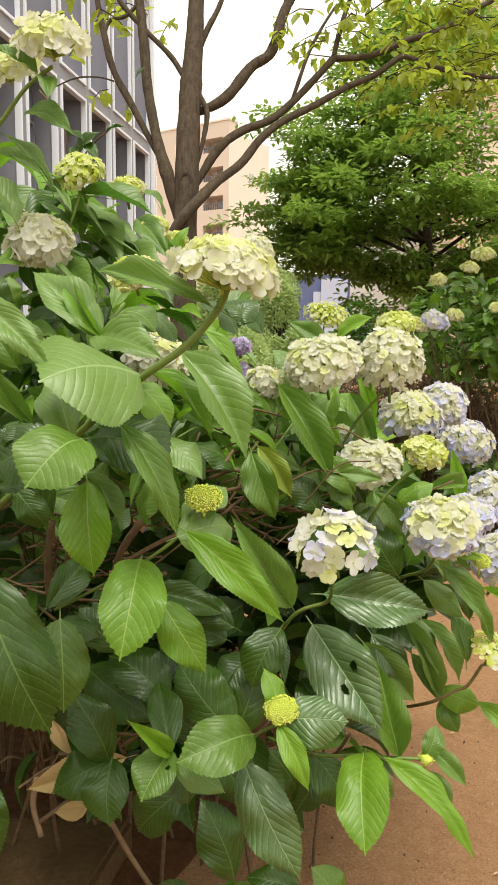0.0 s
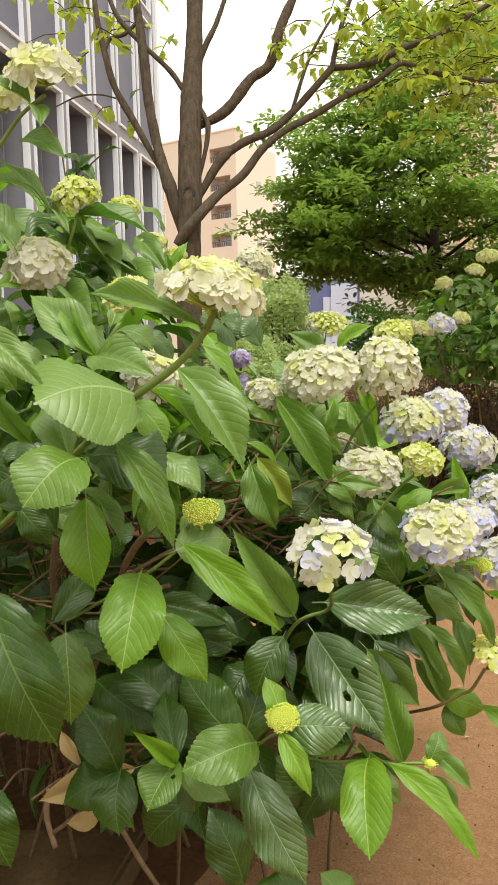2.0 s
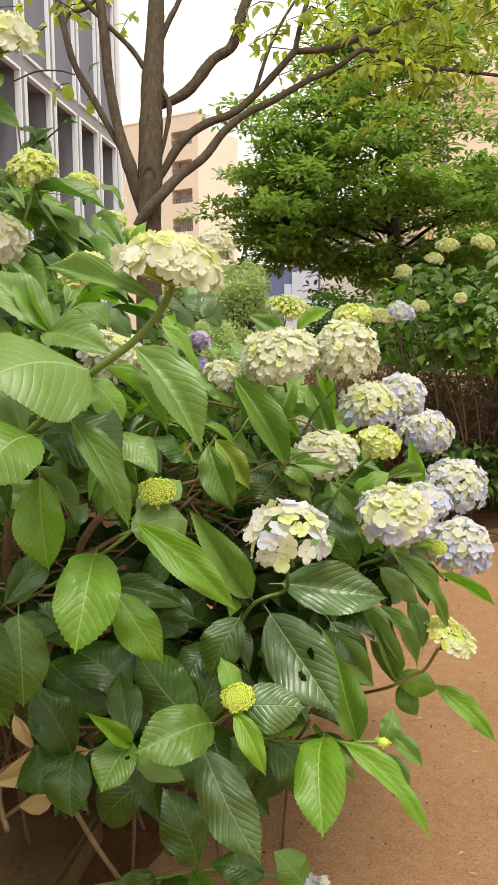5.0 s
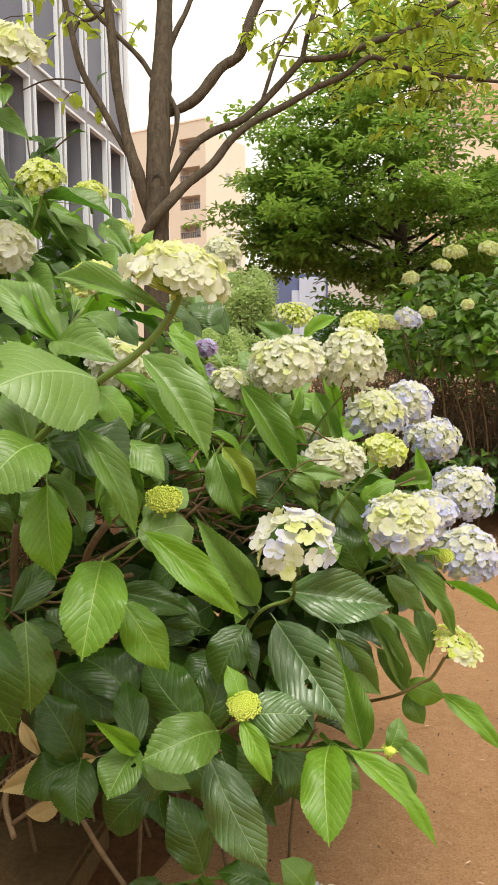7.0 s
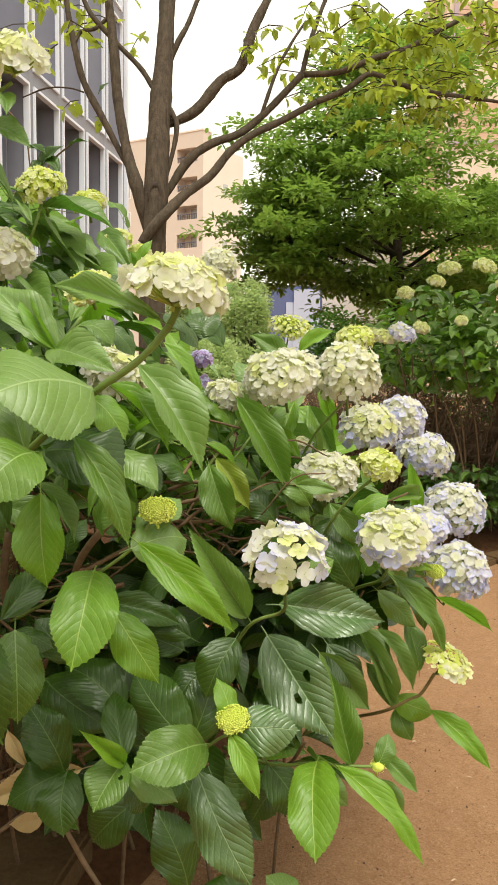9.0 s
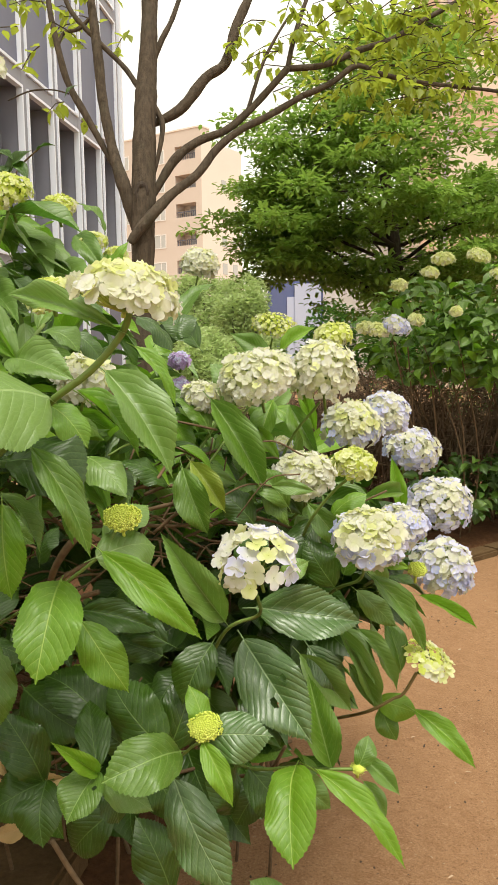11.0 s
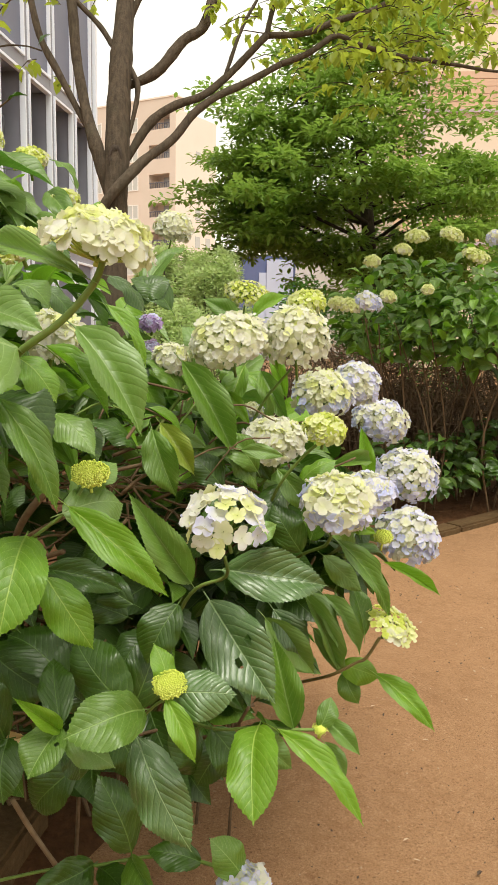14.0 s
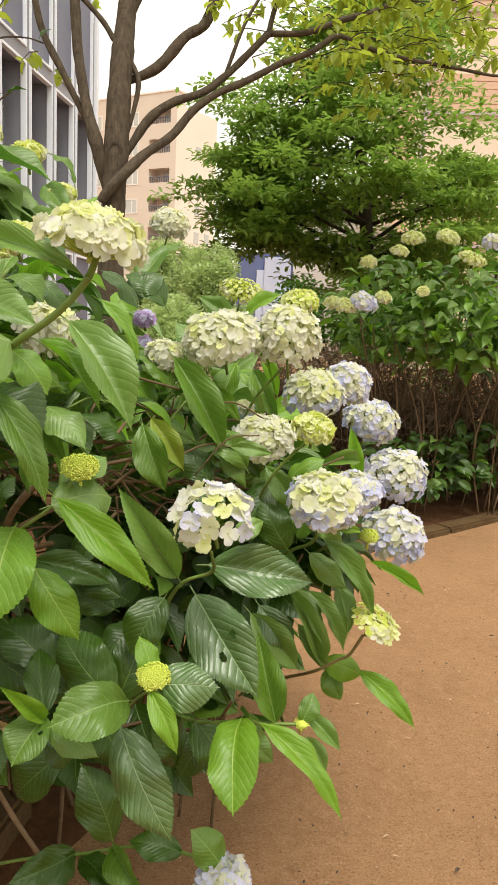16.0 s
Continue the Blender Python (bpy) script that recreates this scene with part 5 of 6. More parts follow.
leaf((-0.307, 1.882, 1.762), (-0.274, 1.857, 1.723), 0.024, "d", -7)
leaf((-0.260, 1.886, 1.789), (-0.221, 1.887, 1.797), 0.020, "d", 10)
leaf((-0.318, 1.881, 1.754), (-0.337, 1.857, 1.726), 0.016, "d", 27)
leaf((-0.342, 1.885, 1.781), (-0.303, 1.862, 1.763), 0.018, "d", -6)
leaf((-0.180, 1.904, 1.920), (-0.203, 1.901, 1.896), 0.011, "d", 5)
leaf((0.257, 1.579, 0.808), (0.348, 1.557, 0.708), 0.062, "p", -18)
leaf((0.415, 1.619, 0.682), (0.439, 1.589, 0.632), 0.043, "m", -22)
leaf((0.043, 1.618, 1.148), (0.089, 1.579, 1.050), 0.064, "m", -16)
leaf((0.052, 1.697, 1.141), (0.144, 1.686, 1.113), 0.039, "p", -13)
leaf((0.106, 1.830, 1.239), (0.146, 1.839, 1.311), 0.056, "p", 26)
leaf((0.187, 1.850, 1.208), (0.235, 1.806, 1.140), 0.031, "b", -16)
leaf((0.328, 1.989, 1.188), (0.287, 2.013, 1.318), 0.034, "b", 16)
leaf((0.190, 1.681, 1.105), (0.243, 1.667, 1.033), 0.045, "m", 11)
leaf((0.213, 1.734, 1.129), (0.273, 1.716, 1.042), 0.057, "d", -18)
leaf((-0.010, 1.818, 1.238), (0.052, 1.800, 1.148), 0.066, "b", 20)
leaf((0.057, 1.908, 1.197), (0.004, 1.927, 1.293), 0.050, "m", -9)
leaf((0.132, 1.902, 1.188), (0.092, 1.916, 1.260), 0.037, "b", 20)
leaf((0.235, 2.003, 1.235), (0.303, 1.987, 1.161), 0.058, "b", 10)
leaf((0.167, 1.961, 1.261), (0.233, 1.947, 1.201), 0.050, "m", -1)
leaf((-0.354, 1.546, 1.557), (-0.428, 1.556, 1.636), 0.052, "p", -10)
leaf((-0.312, 1.760, 1.647), (-0.360, 1.711, 1.662), 0.036, "m", -11)
leaf((-0.312, 1.752, 1.584), (-0.358, 1.705, 1.616), 0.037, "d", 18)
leaf((-0.357, 1.762, 1.661), (-0.294, 1.704, 1.596), 0.022, "p", 7)
leaf((-0.330, 1.858, 1.620), (-0.256, 1.804, 1.586), 0.025, "p", -20)
leaf((-0.286, 1.855, 1.597), (-0.203, 1.800, 1.552), 0.050, "p", 20)
leaf((-0.309, 1.850, 1.562), (-0.225, 1.794, 1.512), 0.036, "p", 10)
leaf((-0.239, 1.850, 1.554), (-0.146, 1.795, 1.508), 0.051, "p", 20)
leaf((-0.226, 2.165, 1.643), (-0.201, 2.159, 1.596), 0.027, "b", 26)
leaf((-0.165, 2.161, 1.606), (-0.159, 2.154, 1.558), 0.024, "b", -11)
leaf((-0.324, 1.910, 1.632), (-0.272, 1.863, 1.659), 0.037, "m", 8)
leaf((-0.275, 1.909, 1.621), (-0.234, 1.913, 1.651), 0.026, "b", 22)
leaf((-0.352, 1.435, 1.474), (-0.386, 1.429, 1.430), 0.038, "d", -12)
leaf((-0.329, 1.428, 1.418), (-0.378, 1.431, 1.448), 0.039, "d", 11)
leaf((-0.326, 1.428, 1.418), (-0.334, 1.433, 1.457), 0.027, "m", -7)
leaf((-0.309, 1.373, 1.382), (-0.263, 1.370, 1.354), 0.037, "p", 6)
leaf((-0.166, 1.479, 1.404), (-0.111, 1.475, 1.373), 0.058, "m", 20)
leaf((-0.217, 1.640, 1.485), (-0.268, 1.640, 1.495), 0.035, "d", 5)
leaf((-0.268, 1.640, 1.495), (-0.193, 1.584, 1.441), 0.041, "d", 20)
leaf((-0.189, 1.530, 1.415), (-0.163, 1.587, 1.461), 0.033, "m", -2)
leaf((-0.320, 1.299, 1.202), (-0.285, 1.305, 1.246), 0.039, "d", 17)
leaf((-0.332, 1.342, 1.145), (-0.265, 1.346, 1.170), 0.043, "d", -25)
leaf((-0.317, 1.390, 1.127), (-0.268, 1.383, 1.071), 0.049, "d", -25)
leaf((-0.125, 1.405, 1.224), (-0.190, 1.356, 1.242), 0.038, "b", 20)
leaf((-0.163, 1.511, 1.269), (-0.087, 1.508, 1.232), 0.053, "b", 20)
leaf((-0.149, 1.513, 1.279), (-0.115, 1.505, 1.213), 0.025, "m", -23)
head((0.010, 1.136, 1.432), 0.063, "lime", .72, axis=(0.05, 0.06, 0.98), petal=0.0132)
head((0.166, 1.335, 1.058), 0.057, "mixed", .74, petal=0.0185)
head((0.364, 1.482, 1.056), 0.060, "lilac", .66)
head((0.659, 2.111, 0.981), 0.080, "blue", .78, petal=0.0102)
head((0.594, 1.858, 0.887), 0.073, "blue", .9, petal=0.0102)
head((0.275, 1.724, 1.121), 0.063, "cream", .72, petal=0.0102)
head((0.323, 1.800, 1.319), 0.070, "cream", 1, petal=0.0102)
head((0.186, 1.752, 1.318), 0.077, "cream", .65, petal=0.0102)
head((0.428, 2.082, 1.182), 0.076, "lilac", .8, petal=0.0102)
head((0.530, 2.183, 1.201), 0.062, "blue", .9, petal=0.0102)
head((0.644, 2.366, 1.081), 0.077, "blue", .8, petal=0.0102)
head((0.353, 1.577, 1.166), 0.037, "green", .65)
head((0.373, 2.011, 1.399), 0.045, "green", .65, petal=0.0102)
head((0.273, 2.624, 1.439), 0.070, "green", .55, petal=0.0102)
head((-0.292, 1.760, 1.677), 0.053, "green", .65, petal=0.0102)
head((-0.216, 1.857, 1.666), 0.035, "green", .7, petal=0.0102)
head((-0.325, 1.589, 1.525), 0.053, "cream", .8)
head((-0.270, 1.485, 1.807), 0.056, "lime", .75, petal=0.0145)
head((-0.363, 1.563, 1.793), 0.045, "lime", .8, petal=0.0135)
head((-0.132, 1.364, 1.456), 0.033, "green", .6)
head((-0.127, 1.608, 1.321), 0.053, "cream", .8)
head((0.069, 1.819, 1.273), 0.038, "cream", .9, petal=0.0102)
umbel((0.478, 1.528, 0.822), 0.052)
head((0.456, 1.657, 1.028), 0.050, "blue", .8, petal=0.0102)
head((0.050, 2.552, 1.620), 0.056, "cream", .8, petal=0.0102)
head((-0.197, 2.156, 1.635), 0.036, "green", .7, petal=0.0102)
head((-0.150, 2.202, 1.608), 0.031, "green", .7, petal=0.0102)
head((0.017, 2.000, 1.347), 0.024, "purple", .8, petal=0.0070)
head((0.020, 1.950, 1.289), 0.024, "purple", .8, petal=0.0070)
head((0.166, 1.800, 1.196), 0.013, "purple", .8, petal=0.0065)
head((0.212, 1.422, 0.373), 0.046, "blue", .8)
head((0.246, 1.931, 1.153), 0.026, "lilac", .8, petal=0.0102)
bud_head((-0.023, 1.280, 1.140), 0.026)
bud_head((0.089, 1.248, 0.844), 0.024)
bud_head((0.332, 1.394, 0.692), 0.013)
bud_head((0.498, 1.695, 0.934), 0.019)
stem([(0.016, 1.145, 1.429, 0.0044), (-0.001, 1.171, 1.395, 0.0046), (-0.043, 1.186, 1.350, 0.0047), (-0.107, 1.222, 1.306, 0.0048), (-0.212, 1.314, 1.219, 0.0053), (-0.392, 1.480, 1.069, 0.0062)])
stem([(0.334, 1.394, 0.690, 0.0030), (0.266, 1.395, 0.692, 0.0030), (0.230, 1.406, 0.690, 0.0030), (0.158, 1.464, 0.656, 0.0032), (0.080, 1.610, 0.608, 0.0035)])
stem([(0.463, 1.545, 0.786, 0.0030), (0.441, 1.550, 0.745, 0.0030), (0.423, 1.558, 0.731, 0.0030), (0.381, 1.585, 0.694, 0.0031), (0.338, 1.707, 0.620, 0.0034)], REDDISH_STEM)
stem([(-0.032, 1.278, 1.125, 0.0026), (-0.055, 1.273, 1.090, 0.0026), (-0.111, 1.289, 1.044, 0.0027), (-0.182, 1.363, 0.987, 0.0028), (-0.293, 1.505, 0.896, 0.0032)])
stem([(0.169, 1.357, 0.998, 0.0028), (0.174, 1.469, 0.928, 0.0031), (0.116, 1.505, 0.886, 0.0032), (0.059, 1.674, 0.707, 0.0037)])
stem([(-0.274, 1.629, 0.244, 0.0037), (-0.156, 1.598, 0.291, 0.0036), (-0.055, 1.574, 0.317, 0.0035), (0.045, 1.543, 0.355, 0.0035), (0.141, 1.490, 0.381, 0.0034), (0.212, 1.435, 0.389, 0.0032)])
stem([(-0.215, 1.567, 0.463, 0.0048), (-0.184, 1.586, 0.382, 0.0049), (-0.142, 1.595, 0.302, 0.0050)], DRY_STICK)
stem([(0.359, 1.486, 1.015, 0.0028), (0.358, 1.550, 0.961, 0.0030), (0.332, 1.693, 0.896, 0.0032), (0.307, 1.833, 0.802, 0.0036)])
stem([(0.352, 1.575, 1.149, 0.0030), (0.317, 1.620, 1.105, 0.0030), (0.275, 1.662, 1.031, 0.0032), (0.253, 1.795, 0.890, 0.0035)])
stem([(0.086, 1.245, 0.825, 0.0023), (0.062, 1.310, 0.778, 0.0024), (0.022, 1.419, 0.681, 0.0027), (-0.019, 1.598, 0.500, 0.0032)])
stem([(0.295, 1.767, 1.066, 0.0030), (0.253, 1.811, 1.010, 0.0030), (0.187, 1.900, 0.912, 0.0032)])
stem([(0.180, 1.799, 1.287, 0.0034), (0.110, 1.813, 1.228, 0.0034), (0.045, 1.782, 1.137, 0.0034), (-0.020, 1.771, 1.045, 0.0034)])
stem([(0.322, 1.842, 1.260, 0.0030), (0.260, 1.882, 1.171, 0.0031), (0.214, 1.916, 1.039, 0.0032)])
stem([(-0.270, 1.481, 1.780, 0.0032), (-0.315, 1.498, 1.755, 0.0032), (-0.360, 1.522, 1.715, 0.0033), (-0.450, 1.560, 1.624, 0.0034)])
stem([(-0.187, 1.229, 1.245, 0.0027), (-0.142, 1.267, 1.302, 0.0027), (-0.143, 1.319, 1.316, 0.0029)])
stem([(-0.156, 1.433, 1.416, 0.0028), (-0.180, 1.366, 1.365, 0.0027), (-0.243, 1.414, 1.276, 0.0028), (-0.331, 1.501, 1.174, 0.0031)])
stem([(-0.289, 1.756, 1.647, 0.0032), (-0.306, 1.748, 1.588, 0.0032), (-0.353, 1.790, 1.517, 0.0032)])
stem([(-0.124, 1.525, 1.071, 0.0064), (-0.166, 1.529, 1.020, 0.0065), (-0.195, 1.563, 0.964, 0.0066), (-0.224, 1.652, 0.871, 0.0071)], BROWN_STEM)
stem([(-0.043, 1.621, 1.052, 0.0037), (0.020, 1.619, 1.049, 0.0037), (0.084, 1.668, 1.045, 0.0038)], BROWN_STEM)
stem([(-0.036, 1.678, 1.098, 0.0038), (0.019, 1.678, 1.114, 0.0038), (0.062, 1.672, 1.075, 0.0038), (0.084, 1.668, 1.043, 0.0038)], BROWN_STEM)
stem([(-0.179, 1.543, 0.972, 0.0040), (-0.119, 1.546, 1.005, 0.0040), (-0.081, 1.567, 1.019, 0.0041)], BROWN_STEM)
stem([(-0.139, 1.538, 0.942, 0.0050), (-0.102, 1.519, 0.958, 0.0050)], BROWN_STEM)
stem([(-0.364, 1.609, 0.524, 0.0060), (-0.370, 1.602, 0.470, 0.0060), (-0.354, 1.594, 0.410, 0.0060)], DRY_STICK)
stem([(-0.361, 1.597, 0.435, 0.0049), (-0.320, 1.619, 0.457, 0.0050), (-0.282, 1.699, 0.456, 0.0053)], BROWN_STEM)
stem([(-0.255, 1.887, 1.792, 0.0018), (-0.293, 1.903, 1.767, 0.0018), (-0.311, 1.899, 1.738, 0.0018), (-0.329, 1.921, 1.673, 0.0018)], BROWN_STEM)
stem([(-0.407, 1.917, 1.877, 0.0018), (-0.362, 1.920, 1.822, 0.0018), (-0.351, 1.921, 1.754, 0.0018), (-0.343, 1.933, 1.687, 0.0018)], BROWN_STEM)
stem([(-0.051, 1.600, 1.122, 0.0031), (-0.009, 1.601, 1.137, 0.0031), (0.010, 1.634, 1.159, 0.0032)], BROWN_STEM)
stem([(-0.041, 1.595, 1.081, 0.0036), (0.001, 1.595, 1.091, 0.0036), (0.042, 1.625, 1.094, 0.0037), (0.106, 1.674, 1.097, 0.0038)], BROWN_STEM)
stem([(-0.010, 1.589, 1.045, 0.0031), (0.042, 1.593, 1.081, 0.0031), (0.094, 1.627, 1.046, 0.0032)], BROWN_STEM)
stem([(0.000, 1.583, 0.999, 0.0031), (-0.042, 1.577, 0.947, 0.0031), (-0.076, 1.600, 0.886, 0.0032)], BROWN_STEM)
stem([(-0.288, 1.476, 1.059, 0.0066), (-0.299, 1.487, 0.988, 0.0067), (-0.303, 1.509, 0.921, 0.0069)], BROWN_STEM)
stem([(-0.272, 1.531, 1.096, 0.0035), (-0.273, 1.531, 1.016, 0.0035), (-0.291, 1.559, 0.924, 0.0036)], BROWN_STEM)
stem([(0.218, 1.467, 0.693, 0.0030), (0.192, 1.510, 0.628, 0.0031), (0.135, 1.603, 0.559, 0.0033)], BROWN_STEM)
stem([(-0.089, 1.590, 1.187, 0.0019), (-0.050, 1.611, 1.205, 0.0019), (-0.010, 1.639, 1.190, 0.0019)])
stem([(0.153, 1.736, 1.189, 0.0020), (0.120, 1.752, 1.233, 0.0020), (0.110, 1.803, 1.311, 0.0021)])
stem([(0.085, 1.682, 1.151, 0.0024), (0.142, 1.741, 1.222, 0.0024), (0.168, 1.794, 1.252, 0.0025)])

# brown woody canes that rise from the ground and carry the outer shoots
cane_rng = random.Random(3)
for i in range(36):
    x0, y0 = cane_rng.uniform(-0.75, 0.30), cane_rng.uniform(2.0, 2.6)
    x1, y1, z1 = x0 + cane_rng.uniform(-0.35, 0.38), y0 + cane_rng.uniform(-0.45, 0.25), cane_rng.uniform(0.6, 1.25)
    z1 = min(z1, 1.15 - 0.5 * max(0, x1))
    bend_x = cane_rng.uniform(-0.1, 0.1)
    r = cane_rng.uniform(0.0028, 0.0058)
    stem([(x0, y0, -0.03, r * 1.2), (x0 * 0.75 + x1 * 0.25 + bend_x, y0 * 0.7 + y1 * 0.3, z1 * 0.4, r), (x0 * 0.3 + x1 * 0.7, y0 * 0.3 + y1 * 0.7, z1 * 0.75, r * 0.8), (x1, y1, z1, r * 0.55)], BROWN_STEM)
cross = Soup()
for i in range(170):
    a = Vector((cane_rng.uniform(-0.6, 0.30), cane_rng.uniform(1.6, 2.3), cane_rng.uniform(0.40, 1.08)))
    if a.z < 0.8:
        a.x = min(a.x, cane_rng.uniform(-0.4, 0.0))
    b = a + Vector((cane_rng.uniform(-0.28, 0.28), cane_rng.uniform(-0.12, 0.15), cane_rng.uniform(-0.06, 0.16)))
    mid = a.lerp(b, 0.5) + Vector((0, 0, cane_rng.uniform(-0.03, 0.05)))
    cross.tube(curve_points([tuple(a), tuple(mid), tuple(b)], 4), [cane_rng.uniform(0.0016, 0.0038)] * 9, 6)
for i in range(90):
    a = Vector((cane_rng.gauss(0.0, 0.11), cane_rng.uniform(1.56, 1.80), cane_rng.gauss(1.04, 0.06)))
    if i % 3 == 0:
        a.x, a.z = cane_rng.gauss(-0.36, 0.09), cane_rng.gauss(0.96, 0.07)
    b = a + Vector((cane_rng.uniform(-0.16, 0.16), cane_rng.uniform(-0.05, 0.06), cane_rng.uniform(-0.05, 0.09)))
    mid = a.lerp(b, 0.5) + Vector((0, 0, cane_rng.uniform(-0.02, 0.035)))
    cross.tube(curve_points([tuple(a), tuple(mid), tuple(b)], 4), [cane_rng.uniform(0.0012, 0.0028)] * 9, 6)
part("twig_tangle", cross.mesh("twig_tangle", BROWN_STEM), bush, "thin bare brown twigs", kind="stuff")


def inside(p, lumps):
    return min(((p[0] - x) / a) ** 2 + ((p[1] - y) / b) ** 2 + ((p[2] - z) / c) ** 2 for x, y, z, a, b, c in lumps)


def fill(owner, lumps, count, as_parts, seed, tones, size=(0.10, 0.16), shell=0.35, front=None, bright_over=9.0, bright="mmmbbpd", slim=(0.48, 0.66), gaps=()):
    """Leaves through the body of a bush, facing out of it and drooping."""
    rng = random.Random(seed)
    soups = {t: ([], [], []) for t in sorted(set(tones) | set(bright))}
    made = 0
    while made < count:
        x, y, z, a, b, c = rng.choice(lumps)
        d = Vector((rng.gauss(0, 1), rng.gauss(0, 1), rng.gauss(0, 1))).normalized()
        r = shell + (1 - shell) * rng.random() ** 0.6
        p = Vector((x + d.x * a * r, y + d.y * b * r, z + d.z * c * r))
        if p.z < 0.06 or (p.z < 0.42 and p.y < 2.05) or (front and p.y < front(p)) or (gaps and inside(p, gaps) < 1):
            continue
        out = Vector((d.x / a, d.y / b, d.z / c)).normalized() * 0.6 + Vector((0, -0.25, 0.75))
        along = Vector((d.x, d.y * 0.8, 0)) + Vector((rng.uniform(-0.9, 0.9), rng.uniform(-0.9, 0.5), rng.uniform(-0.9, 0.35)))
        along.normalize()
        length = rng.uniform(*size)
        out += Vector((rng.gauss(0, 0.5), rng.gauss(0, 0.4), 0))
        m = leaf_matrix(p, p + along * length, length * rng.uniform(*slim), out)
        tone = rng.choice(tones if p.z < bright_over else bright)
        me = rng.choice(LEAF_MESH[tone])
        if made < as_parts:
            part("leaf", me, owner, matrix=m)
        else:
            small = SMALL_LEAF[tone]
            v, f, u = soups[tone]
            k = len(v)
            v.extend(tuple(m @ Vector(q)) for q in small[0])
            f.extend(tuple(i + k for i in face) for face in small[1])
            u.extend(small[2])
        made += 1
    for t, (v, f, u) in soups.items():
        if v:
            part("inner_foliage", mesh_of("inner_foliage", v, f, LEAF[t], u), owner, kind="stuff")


def low_leaf():
    rows, cols = 7, (-1, -0.5, 0, 0.5, 1)
    v, f, u = [], [], []
    for i in range(rows + 1):
        t = i / rows
        half = outline(t)
        for c in cols:
            v.append((c * half, t, 0.28 * t * (1 - t) + 0.14 * abs(c) * half * 2 - 0.2 * max(0, t - 0.7)))
            u.append((0.5 + 0.5 * c * min(1, half * 2), t))
    w = len(cols)
    for i in range(rows):
        for j in range(w - 1):
            f.append((i * w + j, i * w + j + 1, (i + 1) * w + j + 1, (i + 1) * w + j))
    return v, f, u


SMALL_LEAF = {t: low_leaf() for t in LEAF_MESH}

GAPS = [(0.0, 1.75, 1.03, 0.13, 0.40, 0.12), (-0.38, 1.75, 0.95, 0.16, 0.40, 0.12)]
BODY = [(-0.62, 2.05, 1.25, 0.42, 0.40, 0.55), (-0.15, 2.05, 0.95, 0.36, 0.40, 0.42), (0.18, 2.1, 0.85, 0.30, 0.36, 0.34), (-0.45, 1.9, 0.60, 0.42, 0.35, 0.40),
        (-0.75, 2.6, 1.35, 0.50, 0.50, 0.45), (0.10, 2.6, 0.90, 0.42, 0.40, 0.36), (0.38, 2.35, 0.80, 0.24, 0.30, 0.26), (0.05, 1.9, 0.50, 0.30, 0.25, 0.28)]
# dark tones below bright_over put the bush's inner shade into leaf colour
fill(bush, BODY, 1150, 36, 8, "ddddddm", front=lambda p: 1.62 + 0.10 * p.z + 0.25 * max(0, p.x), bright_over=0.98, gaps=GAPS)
UPPER = [(-0.55, 2.0, 1.45, 0.42, 0.30, 0.28), (-0.30, 2.15, 1.28, 0.32, 0.28, 0.22), (-0.85, 2.0, 1.6, 0.35, 0.3, 0.3)]
fill(bush, UPPER, 420, 40, 12, "ppmmddpbd", size=(0.085, 0.135), front=lambda p: 1.72, slim=(0.30, 0.48), gaps=GAPS)
AMONG = [(0.28, 2.02, 0.98, 0.26, 0.16, 0.16), (0.05, 1.98, 1.08, 0.22, 0.16, 0.16), (-0.15, 1.95, 1.2, 0.2, 0.16, 0.16)]
fill(bush, AMONG, 130, 30, 31, "mmbpd", size=(0.09, 0.15), shell=0.1, slim=(0.26, 0.42))
SLIM = [(-0.30, 1.70, 1.30, 0.22, 0.12, 0.16), (-0.12, 1.72, 1.16, 0.20, 0.12, 0.10), (-0.45, 1.70, 1.15, 0.16, 0.12, 0.14)]
fill(bush, SLIM, 110, 16, 33, "bbmmdp", size=(0.08, 0.14), shell=0.1, slim=(0.22, 0.36))
# bush carried on out of view, added to shade the lower left
SHADE_BESIDE = [(-0.72, 0.55, 0.80, 0.25, 0.40, 0.55), (-1.05, 1.55, 0.95, 0.36, 0.40, 0.60), (-1.25, 1.05, 0.95, 0.45, 0.40, 0.65), (-1.5, 1.8, 1.1, 0.5, 0.6, 0.7)]
fill(bush, SHADE_BESIDE, 900, 0, 15, "ddmmb", size=(0.11, 0.16))
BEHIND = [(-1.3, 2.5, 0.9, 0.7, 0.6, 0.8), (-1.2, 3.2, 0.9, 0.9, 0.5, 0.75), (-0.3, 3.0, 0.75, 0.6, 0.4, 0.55)]
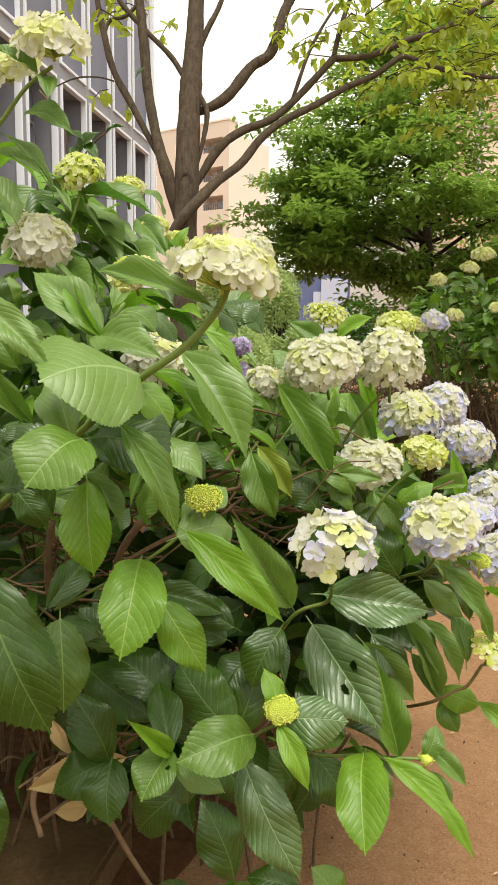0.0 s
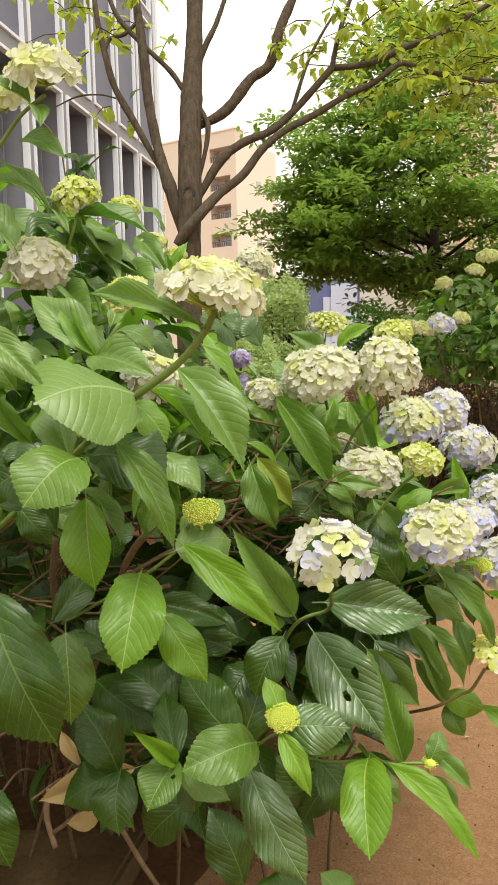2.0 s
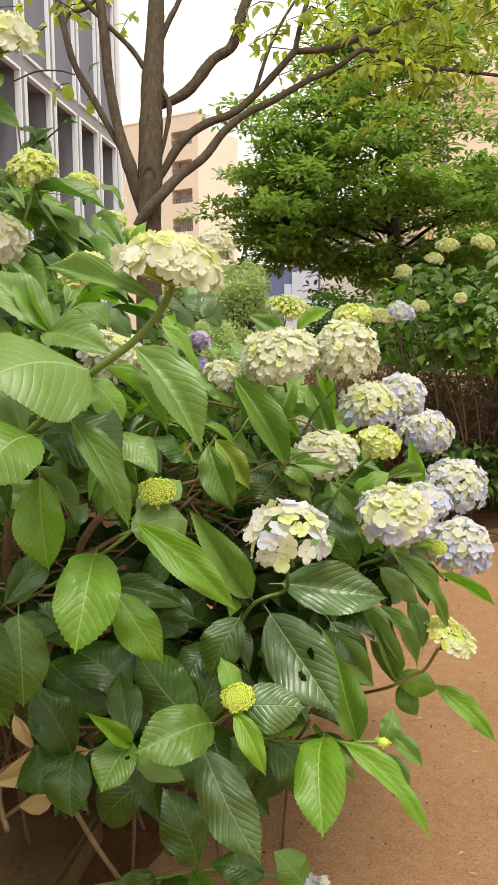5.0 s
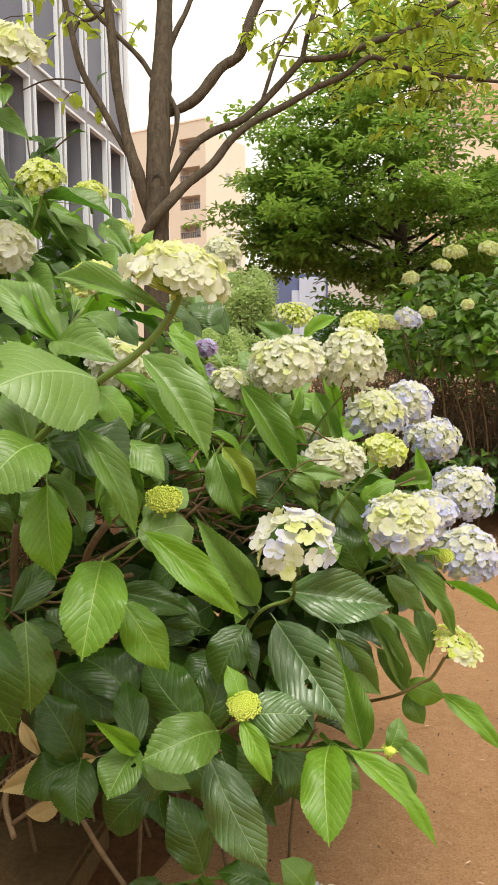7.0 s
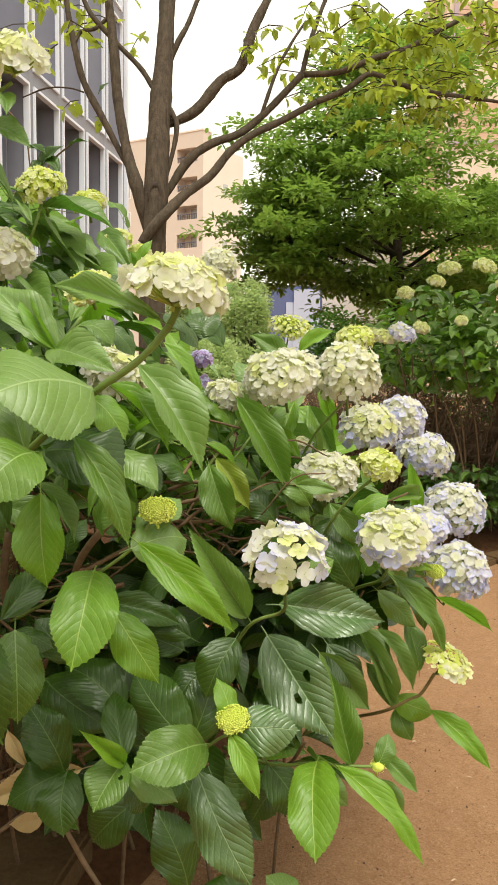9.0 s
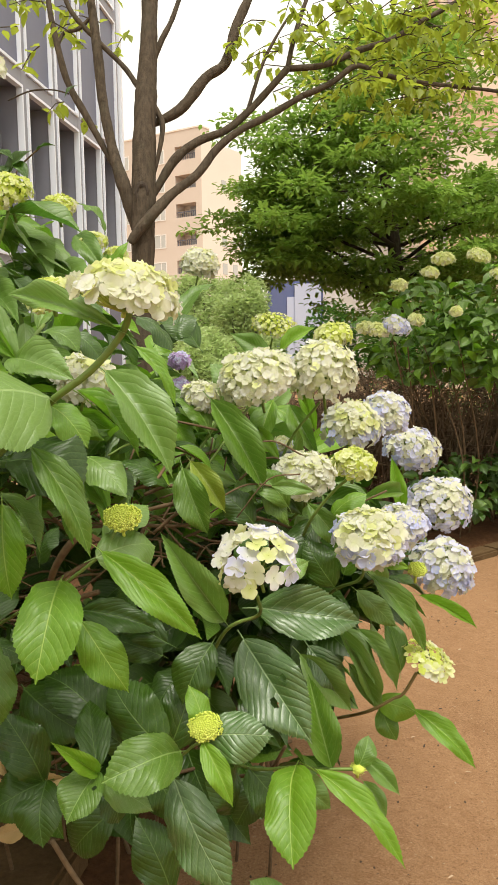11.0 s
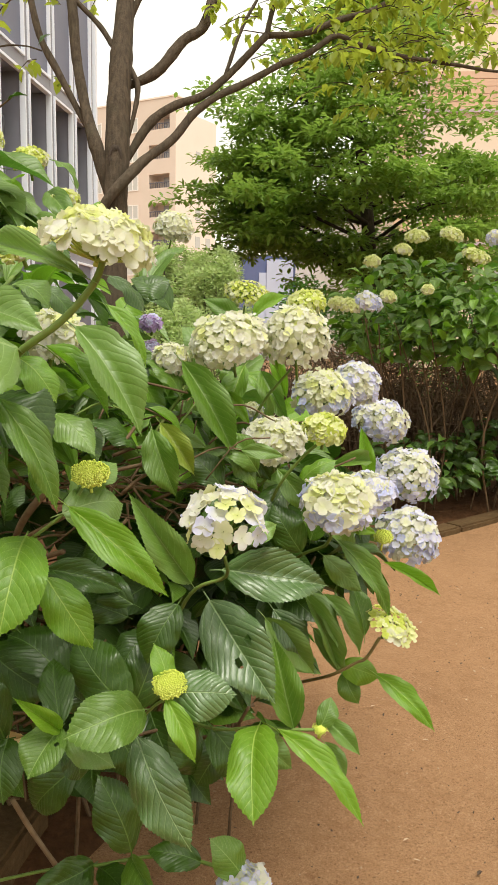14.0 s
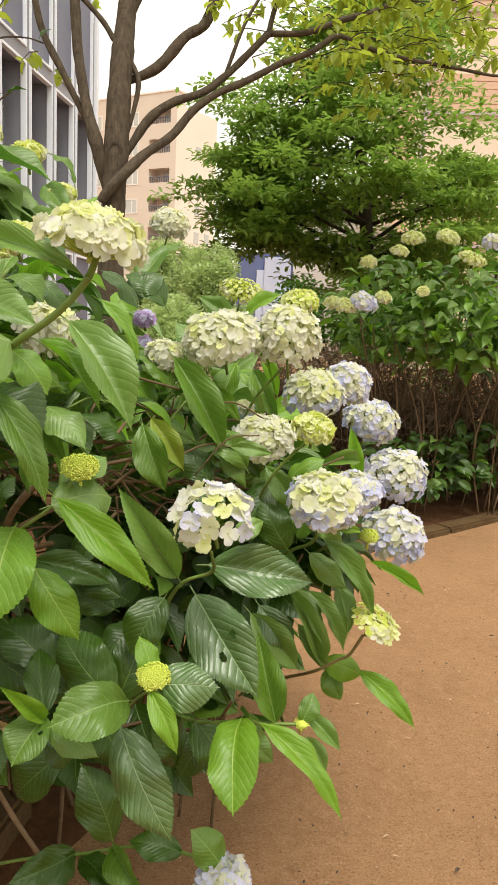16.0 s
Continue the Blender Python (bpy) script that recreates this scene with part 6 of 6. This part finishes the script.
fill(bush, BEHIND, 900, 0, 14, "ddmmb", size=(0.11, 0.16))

# the second bush across the path
bush_far = thing("hydrangea_bush", "hydrangea bush behind a kerb with young yellow-green heads", "shrub", group="hydrangea bushes")
FAR_TOP = [(1.55, 5.75, 1.45, 0.45, 0.45, 0.38), (2.15, 5.85, 1.50, 0.55, 0.5, 0.45), (2.85, 6.0, 1.45, 0.6, 0.5, 0.5), (2.0, 5.5, 1.36, 0.5, 0.4, 0.28)]
FAR_LOW = [(1.75, 5.55, 0.38, 0.45, 0.3, 0.22), (2.4, 5.9, 0.42, 0.55, 0.3, 0.28)]
fill(bush_far, FAR_TOP, 1300, 170, 18, "mmmbmbd", size=(0.09, 0.14), shell=0.5)
# lower leaves get dark tones for the shade beneath the top growth
fill(bush_far, FAR_LOW, 420, 110, 19, "mdddd", size=(0.09, 0.13), shell=0.4)
far_rng = random.Random(9)
for i in range(34):
    x, y = far_rng.uniform(1.4, 3.0), far_rng.uniform(5.45, 6.1)
    r = far_rng.uniform(0.005, 0.010)
    part("stem", stem_mesh("stem", [(x, y, -0.03, r), (x + far_rng.uniform(-0.1, 0.1), y, 0.6, r * 0.9), (x + far_rng.uniform(-0.3, 0.3), y - far_rng.uniform(0, 0.3), 1.4, r * 0.6)], BROWN_STEM, 6, 4, 0.1), bush_far)


def far_head(at, radius, kind, flat):
    head(at, radius, kind, flat, bush_far, petal=0.024 if kind == "young" else 0.017, count=100)


far_head((1.582, 5.487, 1.945), 0.079, "young", .6)
far_head((1.821, 5.484, 1.963), 0.079, "young", .6)
far_head((1.466, 5.376, 1.850), 0.055, "young", .6)
far_head((1.261, 5.369, 1.766), 0.052, "young", .7)
far_head((1.194, 5.133, 1.491), 0.087, "blue", .7)
far_head((1.345, 5.236, 1.537), 0.050, "young", .7)
far_head((1.574, 5.136, 1.582), 0.037, "young", .7)
far_head((1.080, 5.132, 1.471), 0.069, "young", .6)
far_head((1.941, 5.324, 1.815), 0.090, "young", .5)
far_head((2.082, 5.332, 1.932), 0.071, "blue", .7)
far_head((1.060, 5.436, 1.489), 0.073, "young", .6)
